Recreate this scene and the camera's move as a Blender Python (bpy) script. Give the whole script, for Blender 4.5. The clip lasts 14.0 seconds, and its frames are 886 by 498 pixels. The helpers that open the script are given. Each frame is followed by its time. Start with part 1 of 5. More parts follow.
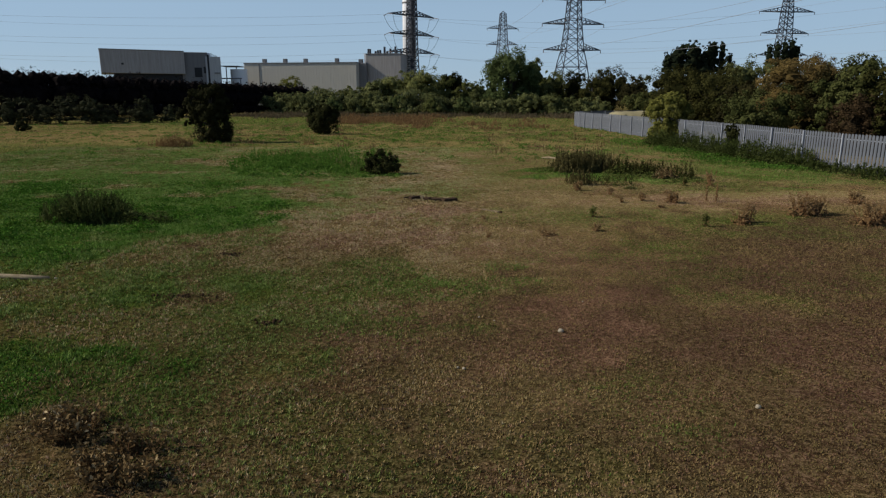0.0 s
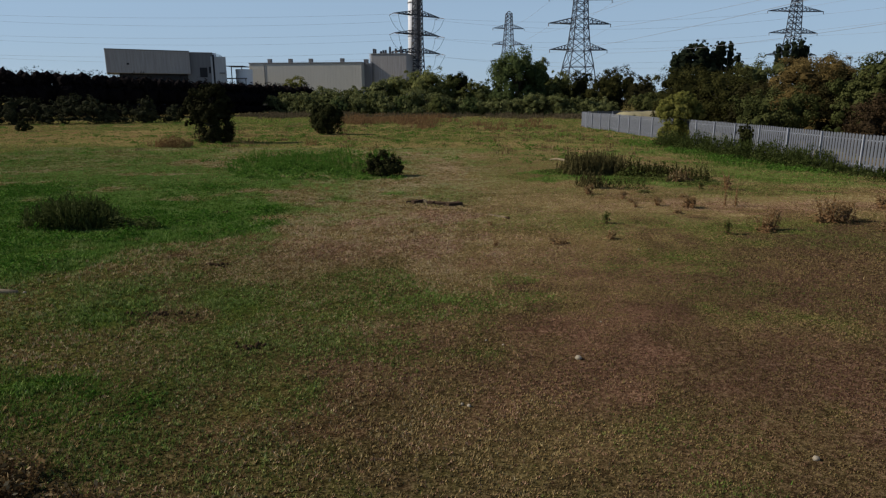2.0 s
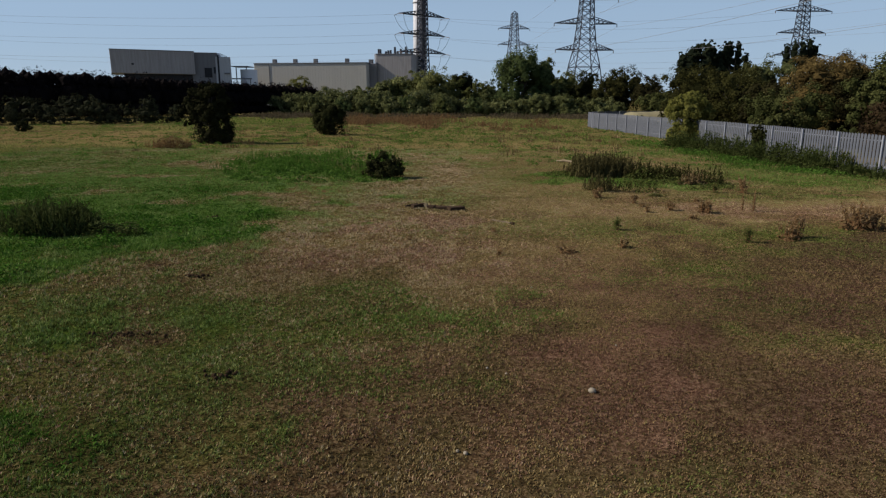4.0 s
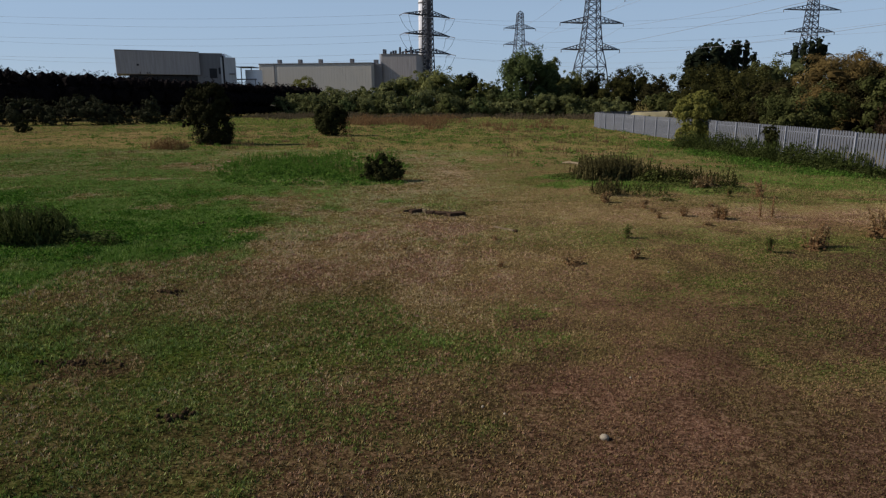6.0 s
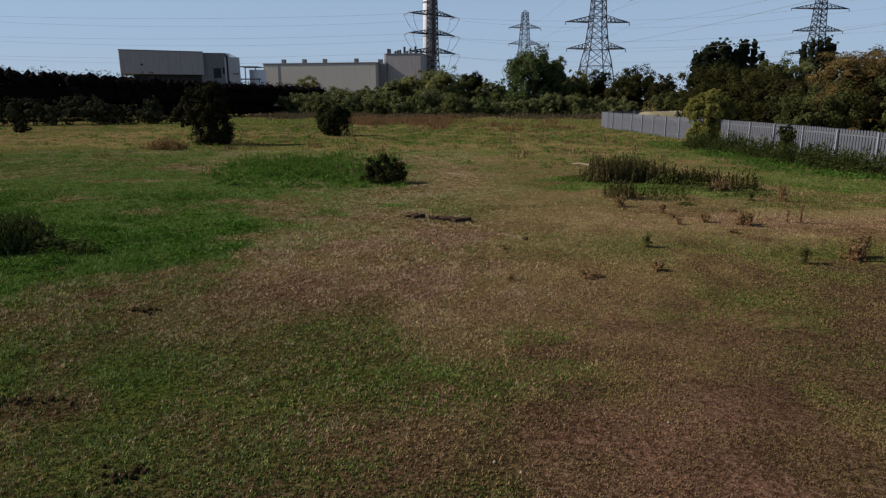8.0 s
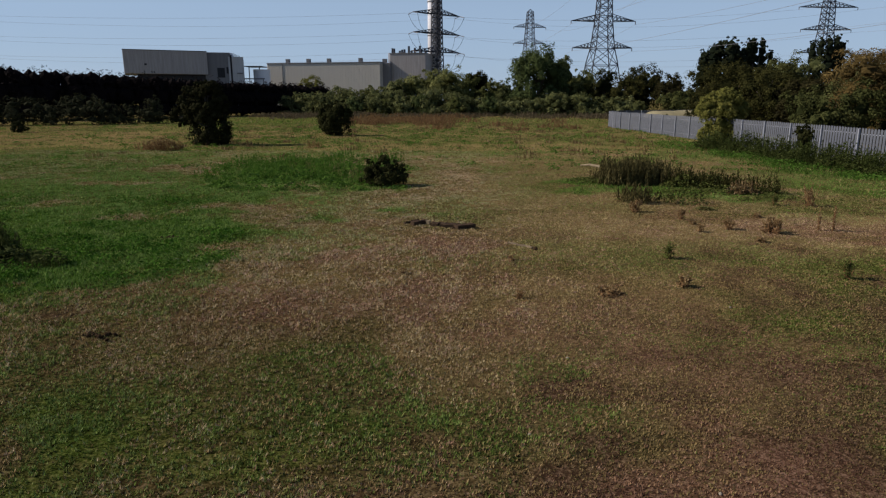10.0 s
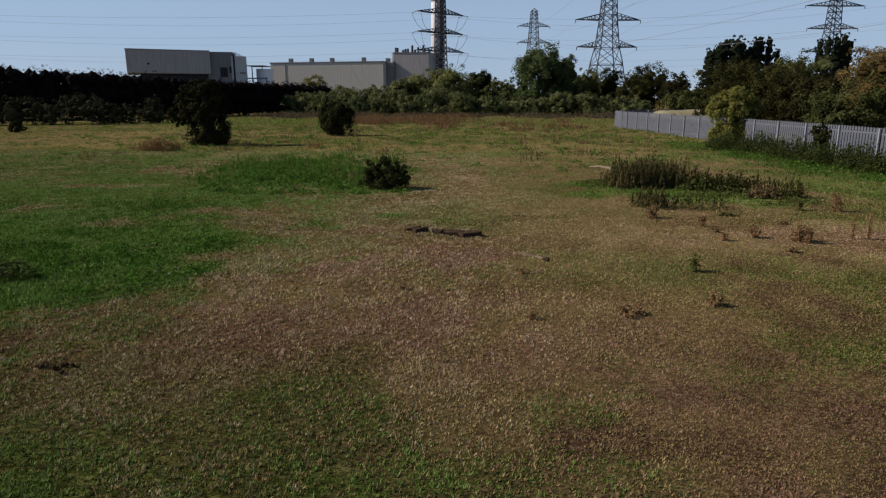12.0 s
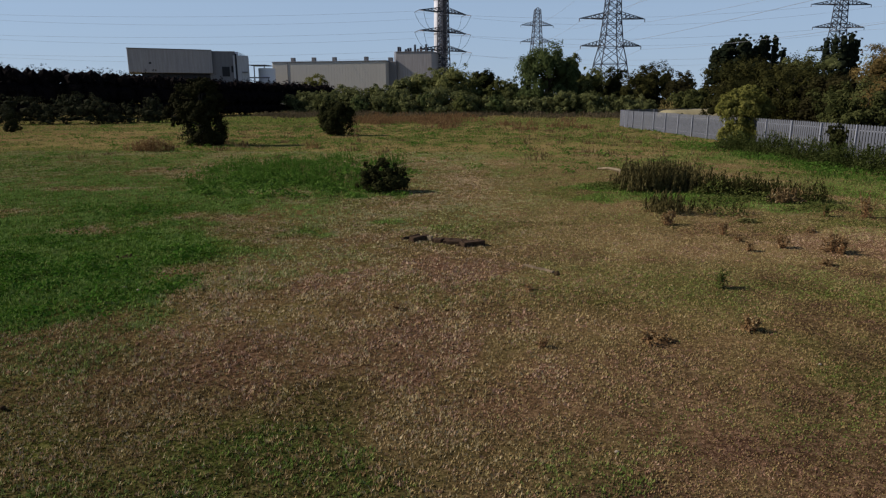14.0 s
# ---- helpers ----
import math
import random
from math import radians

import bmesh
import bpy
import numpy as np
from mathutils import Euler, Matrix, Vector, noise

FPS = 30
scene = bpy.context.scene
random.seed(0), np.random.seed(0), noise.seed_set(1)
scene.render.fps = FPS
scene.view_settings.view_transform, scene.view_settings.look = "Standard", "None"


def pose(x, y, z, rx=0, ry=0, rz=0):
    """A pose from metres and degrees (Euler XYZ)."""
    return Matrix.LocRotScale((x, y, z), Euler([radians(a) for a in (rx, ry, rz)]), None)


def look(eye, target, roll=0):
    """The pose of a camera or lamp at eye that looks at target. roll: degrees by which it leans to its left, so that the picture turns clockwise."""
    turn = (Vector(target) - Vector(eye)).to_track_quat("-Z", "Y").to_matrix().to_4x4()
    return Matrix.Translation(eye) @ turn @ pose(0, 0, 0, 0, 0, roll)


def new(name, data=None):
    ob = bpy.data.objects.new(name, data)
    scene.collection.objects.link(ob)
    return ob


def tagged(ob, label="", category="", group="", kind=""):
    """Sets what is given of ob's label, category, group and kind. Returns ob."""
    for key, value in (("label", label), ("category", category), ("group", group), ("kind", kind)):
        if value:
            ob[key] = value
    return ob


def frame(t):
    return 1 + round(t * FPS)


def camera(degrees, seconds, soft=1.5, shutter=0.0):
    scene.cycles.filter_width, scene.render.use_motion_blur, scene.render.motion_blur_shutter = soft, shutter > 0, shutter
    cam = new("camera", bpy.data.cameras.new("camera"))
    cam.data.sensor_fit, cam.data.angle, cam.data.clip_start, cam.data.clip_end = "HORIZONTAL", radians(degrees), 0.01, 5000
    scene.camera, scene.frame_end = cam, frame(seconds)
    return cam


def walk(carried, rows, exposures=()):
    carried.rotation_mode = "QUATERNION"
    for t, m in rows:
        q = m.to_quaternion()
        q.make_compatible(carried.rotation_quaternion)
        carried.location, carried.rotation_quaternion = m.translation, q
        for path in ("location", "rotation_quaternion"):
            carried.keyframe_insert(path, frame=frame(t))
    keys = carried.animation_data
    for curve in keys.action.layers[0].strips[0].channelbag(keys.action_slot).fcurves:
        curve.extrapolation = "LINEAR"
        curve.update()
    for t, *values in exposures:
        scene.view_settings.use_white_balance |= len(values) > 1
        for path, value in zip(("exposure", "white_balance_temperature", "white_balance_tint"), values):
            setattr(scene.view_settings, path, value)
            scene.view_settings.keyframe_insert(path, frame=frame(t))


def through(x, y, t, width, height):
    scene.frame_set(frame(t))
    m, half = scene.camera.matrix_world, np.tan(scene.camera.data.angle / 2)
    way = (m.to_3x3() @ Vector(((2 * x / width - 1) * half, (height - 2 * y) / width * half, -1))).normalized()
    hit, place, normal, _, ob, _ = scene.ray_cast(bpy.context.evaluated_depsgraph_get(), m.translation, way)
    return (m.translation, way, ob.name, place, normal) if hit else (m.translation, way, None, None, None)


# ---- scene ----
cam = camera(69.286, 14.0, soft=1.25)
PATH = [
    (0, look((0.000, -0.000, 4.400), (0.000, 19.472, -0.164), 0.036)),
    (0.5, look((-0.002, 0.338, 4.384), (-0.048, 19.811, -0.175), 0.037)),
    (1, look((-0.010, 0.688, 4.375), (-0.091, 20.161, -0.187), 0.020)),
    (1.5, look((0.009, 1.047, 4.363), (-0.115, 20.520, -0.199), 0.013)),
    (2, look((0.040, 1.402, 4.357), (-0.123, 20.875, -0.201), 0.051)),
    (2.5, look((0.071, 1.736, 4.337), (-0.132, 21.209, -0.219), 0.056)),
    (3, look((0.089, 2.097, 4.312), (-0.149, 21.570, -0.242), 0.070)),
    (3.6, look((0.139, 2.511, 4.295), (-0.146, 21.985, -0.252), 0.075)),
    (4.2, look((0.209, 2.916, 4.290), (-0.128, 22.390, -0.252), 0.066)),
    (4.9, look((0.299, 3.389, 4.287), (-0.101, 22.864, -0.248), 0.040)),
    (5.5, look((0.362, 3.813, 4.280), (-0.090, 23.287, -0.254), 0.005)),
    (6, look((0.397, 4.184, 4.265), (-0.098, 23.656, -0.270), -0.032)),
    (6.5, look((0.386, 4.576, 4.244), (-0.147, 24.048, -0.293), -0.044)),
    (7, look((0.369, 4.958, 4.235), (-0.192, 24.429, -0.303), -0.046)),
    (7.5, look((0.364, 5.331, 4.222), (-0.236, 24.800, -0.315), -0.047)),
    (8, look((0.361, 5.732, 4.196), (-0.271, 25.200, -0.342), -0.055)),
    (8.6, look((0.368, 6.238, 4.166), (-0.305, 25.704, -0.373), -0.062)),
    (9.2, look((0.381, 6.755, 4.139), (-0.335, 26.220, -0.401), -0.070)),
    (9.8, look((0.390, 7.264, 4.117), (-0.369, 26.727, -0.425), -0.078)),
    (10.5, look((0.382, 7.823, 4.100), (-0.422, 27.283, -0.446), -0.090)),
    (11, look((0.357, 8.183, 4.095), (-0.475, 27.641, -0.457), -0.098)),
    (11.5, look((0.339, 8.535, 4.094), (-0.521, 27.991, -0.461), -0.106)),
    (12, look((0.318, 8.909, 4.073), (-0.558, 28.364, -0.481), -0.096)),
    (12.5, look((0.308, 9.294, 4.057), (-0.591, 28.747, -0.502), -0.076)),
    (13, look((0.304, 9.689, 4.043), (-0.612, 29.141, -0.515), -0.076)),
    (13.5, look((0.318, 10.080, 4.037), (-0.623, 29.530, -0.527), -0.072)),
    (14, look((0.334, 10.473, 4.025), (-0.630, 29.921, -0.543), -0.107)),
]
walk(cam, PATH, exposures=((0.0, -0.06, 6500, 9), (3.0, -0.06, 6500, 12), (14.0, -0.06, 6500, 15.5)))

# ---------------------------------------------------------------- light
SUN_EL, SUN_AZ = radians(35), radians(272)
world = bpy.data.worlds.new("sky")
scene.world = world
world.use_nodes = True
wn = world.node_tree.nodes
sky = wn.new("ShaderNodeTexSky")
sky.sky_type, sky.sun_disc = "NISHITA", False
sky.sun_elevation, sky.sun_rotation = SUN_EL, SUN_AZ
sky.air_density, sky.dust_density, sky.ozone_density = 1.0, 0.0, 2.0
wn["Background"].inputs["Strength"].default_value = 0.067
tint = wn.new("ShaderNodeMix")
tint.data_type, tint.blend_type = "RGBA", "MULTIPLY"
tint.inputs["Factor"].default_value, tint.inputs["B"].default_value = 1.0, (0.95, 0.98, 1.16, 1)
# pale haze low over the horizon, the same all round
way, part_z, low = wn.new("ShaderNodeTexCoord"), wn.new("ShaderNodeSeparateXYZ"), wn.new("ShaderNodeMapRange")
low.inputs["From Min"].default_value, low.inputs["From Max"].default_value = 0.12, 0.5
low.inputs["To Min"].default_value, low.inputs["To Max"].default_value = 0.78, 0.0
haze = wn.new("ShaderNodeMix")
haze.data_type = "RGBA"
haze.inputs["B"].default_value = (5.75, 7.9, 8.8, 1)
world.node_tree.links.new(way.outputs["Generated"], part_z.inputs[0])
world.node_tree.links.new(part_z.outputs["Z"], low.inputs["Value"])
world.node_tree.links.new(low.outputs[0], haze.inputs["Factor"])
world.node_tree.links.new(sky.outputs[0], haze.inputs["A"])
world.node_tree.links.new(haze.outputs["Result"], tint.inputs["A"])
world.node_tree.links.new(tint.outputs["Result"], wn["Background"].inputs["Color"])
to_sun = Vector((math.sin(SUN_AZ) * math.cos(SUN_EL), math.cos(SUN_AZ) * math.cos(SUN_EL), math.sin(SUN_EL)))
sun = new("sun", bpy.data.lights.new("sun", "SUN"))
sun.data.energy, sun.data.angle, sun.data.color = 5.0, radians(0.53), (1.0, 0.93, 0.82)
sun.matrix_world = look(to_sun * 100, (0, 0, 0))

# ---------------------------------------------------------------- materials
def nodes_of(name, rough=0.8, metal=0.0, spec=0.3):
    m = bpy.data.materials.new(name)
    m.use_nodes = True
    nt = m.node_tree
    b = nt.nodes["Principled BSDF"]
    b.inputs["Roughness"].default_value, b.inputs["Metallic"].default_value = rough, metal
    b.inputs["Specular IOR Level"].default_value = spec
    return m, nt, b


def noise_node(nt, scale, detail=4.0, rough=0.6, space="Object"):
    tc = nt.nodes.new("ShaderNodeTexCoord")
    n = nt.nodes.new("ShaderNodeTexNoise")
    n.inputs["Scale"].default_value, n.inputs["Detail"].default_value, n.inputs["Roughness"].default_value = scale, detail, rough
    nt.links.new(tc.outputs[space], n.inputs["Vector"])
    return n


def ramp(nt, source, stops):
    r = nt.nodes.new("ShaderNodeValToRGB")
    el = r.color_ramp.elements
    while len(el) < len(stops):
        el.new(0.5)
    for e, (p, c) in zip(el, stops):
        e.position, e.color = p, (*c, 1)
    nt.links.new(source, r.inputs[0])
    return r


def mix(nt, fac, a, b, mode="MIX"):
    m = nt.nodes.new("ShaderNodeMix")
    m.data_type, m.blend_type = "RGBA", mode
    for sock, val in ((m.inputs["Factor"], fac), (m.inputs["A"], a), (m.inputs["B"], b)):
        if isinstance(val, bpy.types.NodeSocket):
            nt.links.new(val, sock)
        else:
            sock.default_value = val if isinstance(val, (int, float)) else (*val, 1)
    return m.outputs["Result"]


def bump(nt, b, height, strength, dist):
    n = nt.nodes.new("ShaderNodeBump")
    n.inputs["Strength"].default_value, n.inputs["Distance"].default_value = strength, dist
    nt.links.new(height, n.inputs["Height"])
    nt.links.new(n.outputs[0], b.inputs["Normal"])


def attr(nt, name):
    a = nt.nodes.new("ShaderNodeAttribute")
    a.attribute_name = name
    return a.outputs["Fac"]


def leaf_mat(name, dark, mid, light, rough=0.85, through=0.28):
    """Foliage: three tones by the leaf's own tone, patches at a larger scale, some light passing through."""
    m, nt, b = nodes_of(name, rough, spec=0.02)
    r = ramp(nt, attr(nt, "tone"), ((0.0, dark), (0.55, mid), (1.0, light)))
    n = noise_node(nt, 0.6, 3)
    col = mix(nt, n.outputs[0], r.outputs[0], mix(nt, 0.5, r.outputs[0], mid), "MIX")
    nt.links.new(col, b.inputs["Base Color"])
    tr = nt.nodes.new("ShaderNodeBsdfTranslucent")
    nt.links.new(col, tr.inputs["Color"])
    sh = nt.nodes.new("ShaderNodeMixShader")
    sh.inputs[0].default_value = through
    nt.links.new(b.outputs[0], sh.inputs[1])
    nt.links.new(tr.outputs[0], sh.inputs[2])
    nt.links.new(sh.outputs[0], nt.nodes["Material Output"].inputs[0])
    return m


def plain_mat(name, a, c, scale, rough=0.8, metal=0.0, relief=0.0, spec=0.3, stretch=None):
    """Two tones in noise at two scales, with a little relief."""
    m, nt, b = nodes_of(name, rough, metal, spec)
    n1, n2 = noise_node(nt, scale, 5), noise_node(nt, scale * 9, 3)
    if stretch:
        for n in (n1, n2):
            mp = nt.nodes.new("ShaderNodeMapping")
            mp.inputs["Scale"].default_value = stretch
            nt.links.new(n.inputs["Vector"].links[0].from_socket, mp.inputs["Vector"])
            nt.links.new(mp.outputs[0], n.inputs["Vector"])
    r = ramp(nt, n1.outputs[0], ((0.3, a), (0.7, c)))
    col = mix(nt, 0.35, r.outputs[0], ramp(nt, n2.outputs[0], ((0.3, a), (0.7, c))).outputs[0])
    nt.links.new(col, b.inputs["Base Color"])
    if relief:
        bump(nt, b, n2.outputs[0], 0.6, relief)
    return m


# turf: green and straw masks from the mesh, tufts and thatch from noise
DRY, DRY_D, GRN, GRN_D, STRAW = (0.140, 0.086, 0.034), (0.042, 0.025, 0.011), (0.050, 0.120, 0.010), (0.008, 0.024, 0.003), (0.360, 0.250, 0.110)

# multiplier that darkens turf for the shade between grass blades
BLADE_GAP_SHADE = (0.56, 0.56, 0.55)


def turf_mat():
    """Grazed sward: grains of leaf and thatch a few centimetres across, in drifts of dry, olive and green."""
    m, nt, b = nodes_of("turf", 1.0, spec=0.0)
    fine, mid, wide = noise_node(nt, 15, 6, 0.78), noise_node(nt, 2.2, 5, 0.65), noise_node(nt, 0.22, 4, 0.55)
    tc = nt.nodes.new("ShaderNodeTexCoord")
    warp = nt.nodes.new("ShaderNodeMix")
    warp.data_type, warp.blend_type = "RGBA", "ADD"
    warp.inputs["Factor"].default_value = 0.06
    nt.links.new(tc.outputs["Object"], warp.inputs["A"])
    nt.links.new(fine.outputs["Color"], warp.inputs["B"])
    cell = nt.nodes.new("ShaderNodeTexVoronoi")
    cell.inputs["Scale"].default_value = 34
    nt.links.new(warp.outputs["Result"], cell.inputs["Vector"])
    grain = nt.nodes.new("ShaderNodeMath")
    grain.operation = "MULTIPLY_ADD"
    grain.inputs[1].default_value = -0.22
    nt.links.new(cell.outputs["Distance"], grain.inputs[0])
    lift = nt.nodes.new("ShaderNodeMath")
    lift.operation = "ADD"
    lift.inputs[1].default_value = 0.085
    tuft = noise_node(nt, 7.5, 3, 0.6)
    both = nt.nodes.new("ShaderNodeMix")
    both.inputs["Factor"].default_value = 0.38
    nt.links.new(fine.outputs[0], both.inputs["A"])
    nt.links.new(tuft.outputs[0], both.inputs["B"])
    nt.links.new(both.outputs["Result"], lift.inputs[0])
    nt.links.new(lift.outputs[0], grain.inputs[2])
    g = grain.outputs[0]
    dry = ramp(nt, g, ((0.35, DRY_D), (0.47, DRY), (0.61, STRAW))).outputs[0]
    grn = ramp(nt, g, ((0.35, GRN_D), (0.47, GRN), (0.62, (0.125, 0.205, 0.034)))).outputs[0]
    tussock = noise_node(nt, 1.6, 5, 0.7)
    grn = mix(nt, ramp(nt, tussock.outputs[0], ((0.40, (0.65, 0.65, 0.65)), (0.52, (0, 0, 0)))).outputs[0], grn, GRN_D)
    olive = mix(nt, 0.55, dry, grn)
    base = mix(nt, ramp(nt, wide.outputs[0], ((0.36, (0.15, 0.15, 0.15)), (0.56, (1, 1, 1)))).outputs[0], dry, olive)
    base = mix(nt, ramp(nt, mid.outputs[0], ((0.45, (0, 0, 0)), (0.65, (0.5, 0.5, 0.5)))).outputs[0], base, olive)
    drift = noise_node(nt, 0.75, 7, 0.68)
    base = mix(nt, ramp(nt, drift.outputs[0], ((0.50, (0, 0, 0)), (0.60, (0.65, 0.65, 0.65)))).outputs[0], base, olive)
    base = mix(nt, ramp(nt, drift.outputs[0], ((0.36, (0.5, 0.5, 0.5)), (0.44, (0, 0, 0)))).outputs[0], base, STRAW)
    ruddy = noise_node(nt, 0.42, 6, 0.62)
    base = mix(nt, ramp(nt, ruddy.outputs[0], ((0.48, (0, 0, 0)), (0.60, (0.75, 0.75, 0.75)))).outputs[0], base, ramp(nt, g, ((0.35, (0.055, 0.028, 0.016)), (0.47, (0.140, 0.074, 0.038)), (0.59, (0.340, 0.205, 0.120)))).outputs[0])
    # reddish turf colour, also carries lens-flare pink painted on the ground
    ruddy_flare = ramp(nt, g, ((0.35, (0.070, 0.035, 0.022)), (0.47, (0.185, 0.094, 0.058)), (0.61, (0.370, 0.220, 0.145)))).outputs[0]
    base = mix(nt, attr(nt, "green"), base, grn)
    base = mix(nt, attr(nt, "straw"), base, mix(nt, mid.outputs[0], STRAW, dry))
    # bare brown turf, plus lens falloff painted as darker ground
    base = mix(nt, attr(nt, "bare"), base, ramp(nt, g, ((0.37, (0.045, 0.026, 0.016)), (0.47, (0.086, 0.048, 0.027)), (0.60, (0.235, 0.148, 0.092)))).outputs[0])
    base = mix(nt, attr(nt, "ruddy"), base, ruddy_flare)
    # turf under the near sward darkened: shade between blades put into its colour
    base = mix(nt, attr(nt, "sward"), base, mix(nt, 1.0, base, BLADE_GAP_SHADE, "MULTIPLY"))
    nt.links.new(base, b.inputs["Base Color"])
    bump(nt, b, g, 0.6, 0.02)
    return m


def blade_mat():
    """Living and dry leaves of the sward: straw, green and reddish, by the leaf's own tone."""
    m, nt, b = nodes_of("grass_blades", 0.9, spec=0.05)
    t = attr(nt, "tone")
    dry = ramp(nt, t, ((0.0, (0.120, 0.078, 0.036)), (0.5, (0.300, 0.200, 0.090)), (0.93, (0.470, 0.340, 0.180)), (1.0, (0.66, 0.58, 0.44)))).outputs[0]
    grn = ramp(nt, t, ((0.0, (0.022, 0.055, 0.008)), (0.5, (0.074, 0.178, 0.020)), (0.95, (0.150, 0.275, 0.050)), (1.0, (0.44, 0.44, 0.26)))).outputs[0]
    red = ramp(nt, t, ((0.0, (0.120, 0.064, 0.042)), (0.5, (0.310, 0.175, 0.112)), (1.0, (0.470, 0.310, 0.220)))).outputs[0]
    col = mix(nt, attr(nt, "red"), mix(nt, attr(nt, "green"), dry, grn), red)
    nt.links.new(col, b.inputs["Base Color"])
    tr = nt.nodes.new("ShaderNodeBsdfTranslucent")
    nt.links.new(col, tr.inputs["Color"])
    sh = nt.nodes.new("ShaderNodeMixShader")
    sh.inputs[0].default_value = 0.2
    nt.links.new(b.outputs[0], sh.inputs[1])
    nt.links.new(tr.outputs[0], sh.inputs[2])
    nt.links.new(sh.outputs[0], nt.nodes["Material Output"].inputs[0])
    return m


TURF, BLADE = turf_mat(), blade_mat()
# hedge leaves near black: the shade on their face is put into the colour
L_HEDGE = leaf_mat("shade_dark_hedge_leaves", (0.007, 0.005, 0.005), (0.014, 0.011, 0.010), (0.030, 0.023, 0.021), through=0.03)
L_SCRUB = leaf_mat("scrub_leaves", (0.047, 0.054, 0.020), (0.128, 0.139, 0.051), (0.287, 0.289, 0.127))
# dark copy of scrub_leaves, with the hedge foot's shade in its colour
L_SHADE = leaf_mat("shade_toned_scrub_leaves", (0.017, 0.019, 0.009), (0.036, 0.038, 0.018), (0.074, 0.073, 0.038), through=0.08)
L_DARK = leaf_mat("dark_leaves", (0.012, 0.013, 0.004), (0.025, 0.027, 0.009), (0.046, 0.048, 0.016), through=0.08)
L_POPLAR = leaf_mat("poplar_leaves", (0.010, 0.014, 0.008), (0.024, 0.031, 0.016), (0.052, 0.060, 0.030), through=0.15)
L_GREEN = leaf_mat("tree_leaves", (0.043, 0.051, 0.015), (0.108, 0.118, 0.037), (0.209, 0.209, 0.076))
L_WILLOW = leaf_mat("willow_leaves", (0.038, 0.052, 0.017), (0.078, 0.102, 0.036), (0.132, 0.162, 0.063))
# lighter copy of tree_leaves: sun on the belt put into its colour
L_SUNLIT = leaf_mat("sunlit_leaves", (0.065, 0.073, 0.023), (0.176, 0.185, 0.065), (0.338, 0.332, 0.130), through=0.35)
L_OLIVE = leaf_mat("olive_leaves", (0.015, 0.017, 0.006), (0.046, 0.045, 0.013), (0.093, 0.086, 0.027))
L_YELLOW = leaf_mat("yellowing_leaves", (0.070, 0.074, 0.019), (0.165, 0.164, 0.040), (0.300, 0.276, 0.080), through=0.35)
L_MOSS = leaf_mat("mossy_leaves", (0.026, 0.032, 0.011), (0.068, 0.076, 0.024), (0.140, 0.142, 0.050))
L_RUST = leaf_mat("rusty_leaves", (0.060, 0.043, 0.017), (0.137, 0.096, 0.034), (0.247, 0.176, 0.065))
L_NETTLE = leaf_mat("nettle_leaves", (0.029, 0.065, 0.008), (0.077, 0.157, 0.023), (0.154, 0.235, 0.053), through=0.35)
L_TUSSOCK = leaf_mat("tussock_leaves", (0.020, 0.055, 0.006), (0.048, 0.120, 0.013), (0.100, 0.200, 0.030), through=0.2)
# weed_leaves again at about half tone, shade mixed into the colour
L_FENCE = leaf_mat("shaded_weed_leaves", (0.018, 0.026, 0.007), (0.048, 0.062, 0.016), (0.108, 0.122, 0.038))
L_TUFT = leaf_mat("pasture_tufts", (0.080, 0.084, 0.026), (0.180, 0.174, 0.060), (0.320, 0.280, 0.125), through=0.4)
L_FARDOCK = leaf_mat("far_dock_leaves", (0.055, 0.045, 0.026), (0.122, 0.096, 0.056), (0.220, 0.182, 0.110))
L_REED = leaf_mat("sedge_blades", (0.024, 0.034, 0.009), (0.056, 0.072, 0.020), (0.125, 0.140, 0.050))
L_BROWN = leaf_mat("dry_dock_leaves", (0.048, 0.027, 0.013), (0.168, 0.113, 0.050), (0.540, 0.423, 0.243), through=0.15)
L_REDDOCK = leaf_mat("red_dock_leaves", (0.096, 0.056, 0.027), (0.204, 0.122, 0.056), (0.348, 0.240, 0.117))
L_BRAMBLE = leaf_mat("bramble_leaves", (0.024, 0.017, 0.010), (0.056, 0.037, 0.019), (0.108, 0.070, 0.036))
L_OCHRE = leaf_mat("seeding_dock_heads", (0.078, 0.042, 0.017), (0.235, 0.146, 0.064), (0.450, 0.340, 0.180), through=0.3)
L_STALK = leaf_mat("dry_stalks", (0.030, 0.027, 0.010), (0.094, 0.080, 0.030), (0.205, 0.175, 0.072), through=0.08)
# deep shade inside the thicket is carried by this dark leaf colour
L_THICKET = leaf_mat("shade_toned_thicket_leaves", (0.010, 0.009, 0.005), (0.029, 0.027, 0.010), (0.071, 0.059, 0.023))
L_WEED = leaf_mat("weed_leaves", (0.039, 0.051, 0.013), (0.090, 0.108, 0.027), (0.165, 0.173, 0.054))
L_HAW = leaf_mat("hawthorn_leaves", (0.008, 0.008, 0.003), (0.022, 0.022, 0.008), (0.048, 0.046, 0.021), through=0.08)
BARK = plain_mat("bark", (0.045, 0.035, 0.026), (0.11, 0.085, 0.065), 6, 0.95, relief=0.02, stretch=(1, 1, 0.25))
STEEL = plain_mat("galvanised_steel", (0.26, 0.27, 0.30), (0.37, 0.385, 0.42), 2.0, 0.6, 0.25, relief=0.002)
PALE_S = plain_mat("weathered_pale_steel", (0.085, 0.092, 0.107), (0.150, 0.160, 0.182), 0.5, 0.7, 0.2, relief=0.002)
LATTICE = plain_mat("weathered_lattice_steel", (0.026, 0.030, 0.040), (0.050, 0.056, 0.070), 0.5, 0.7, 0.2)
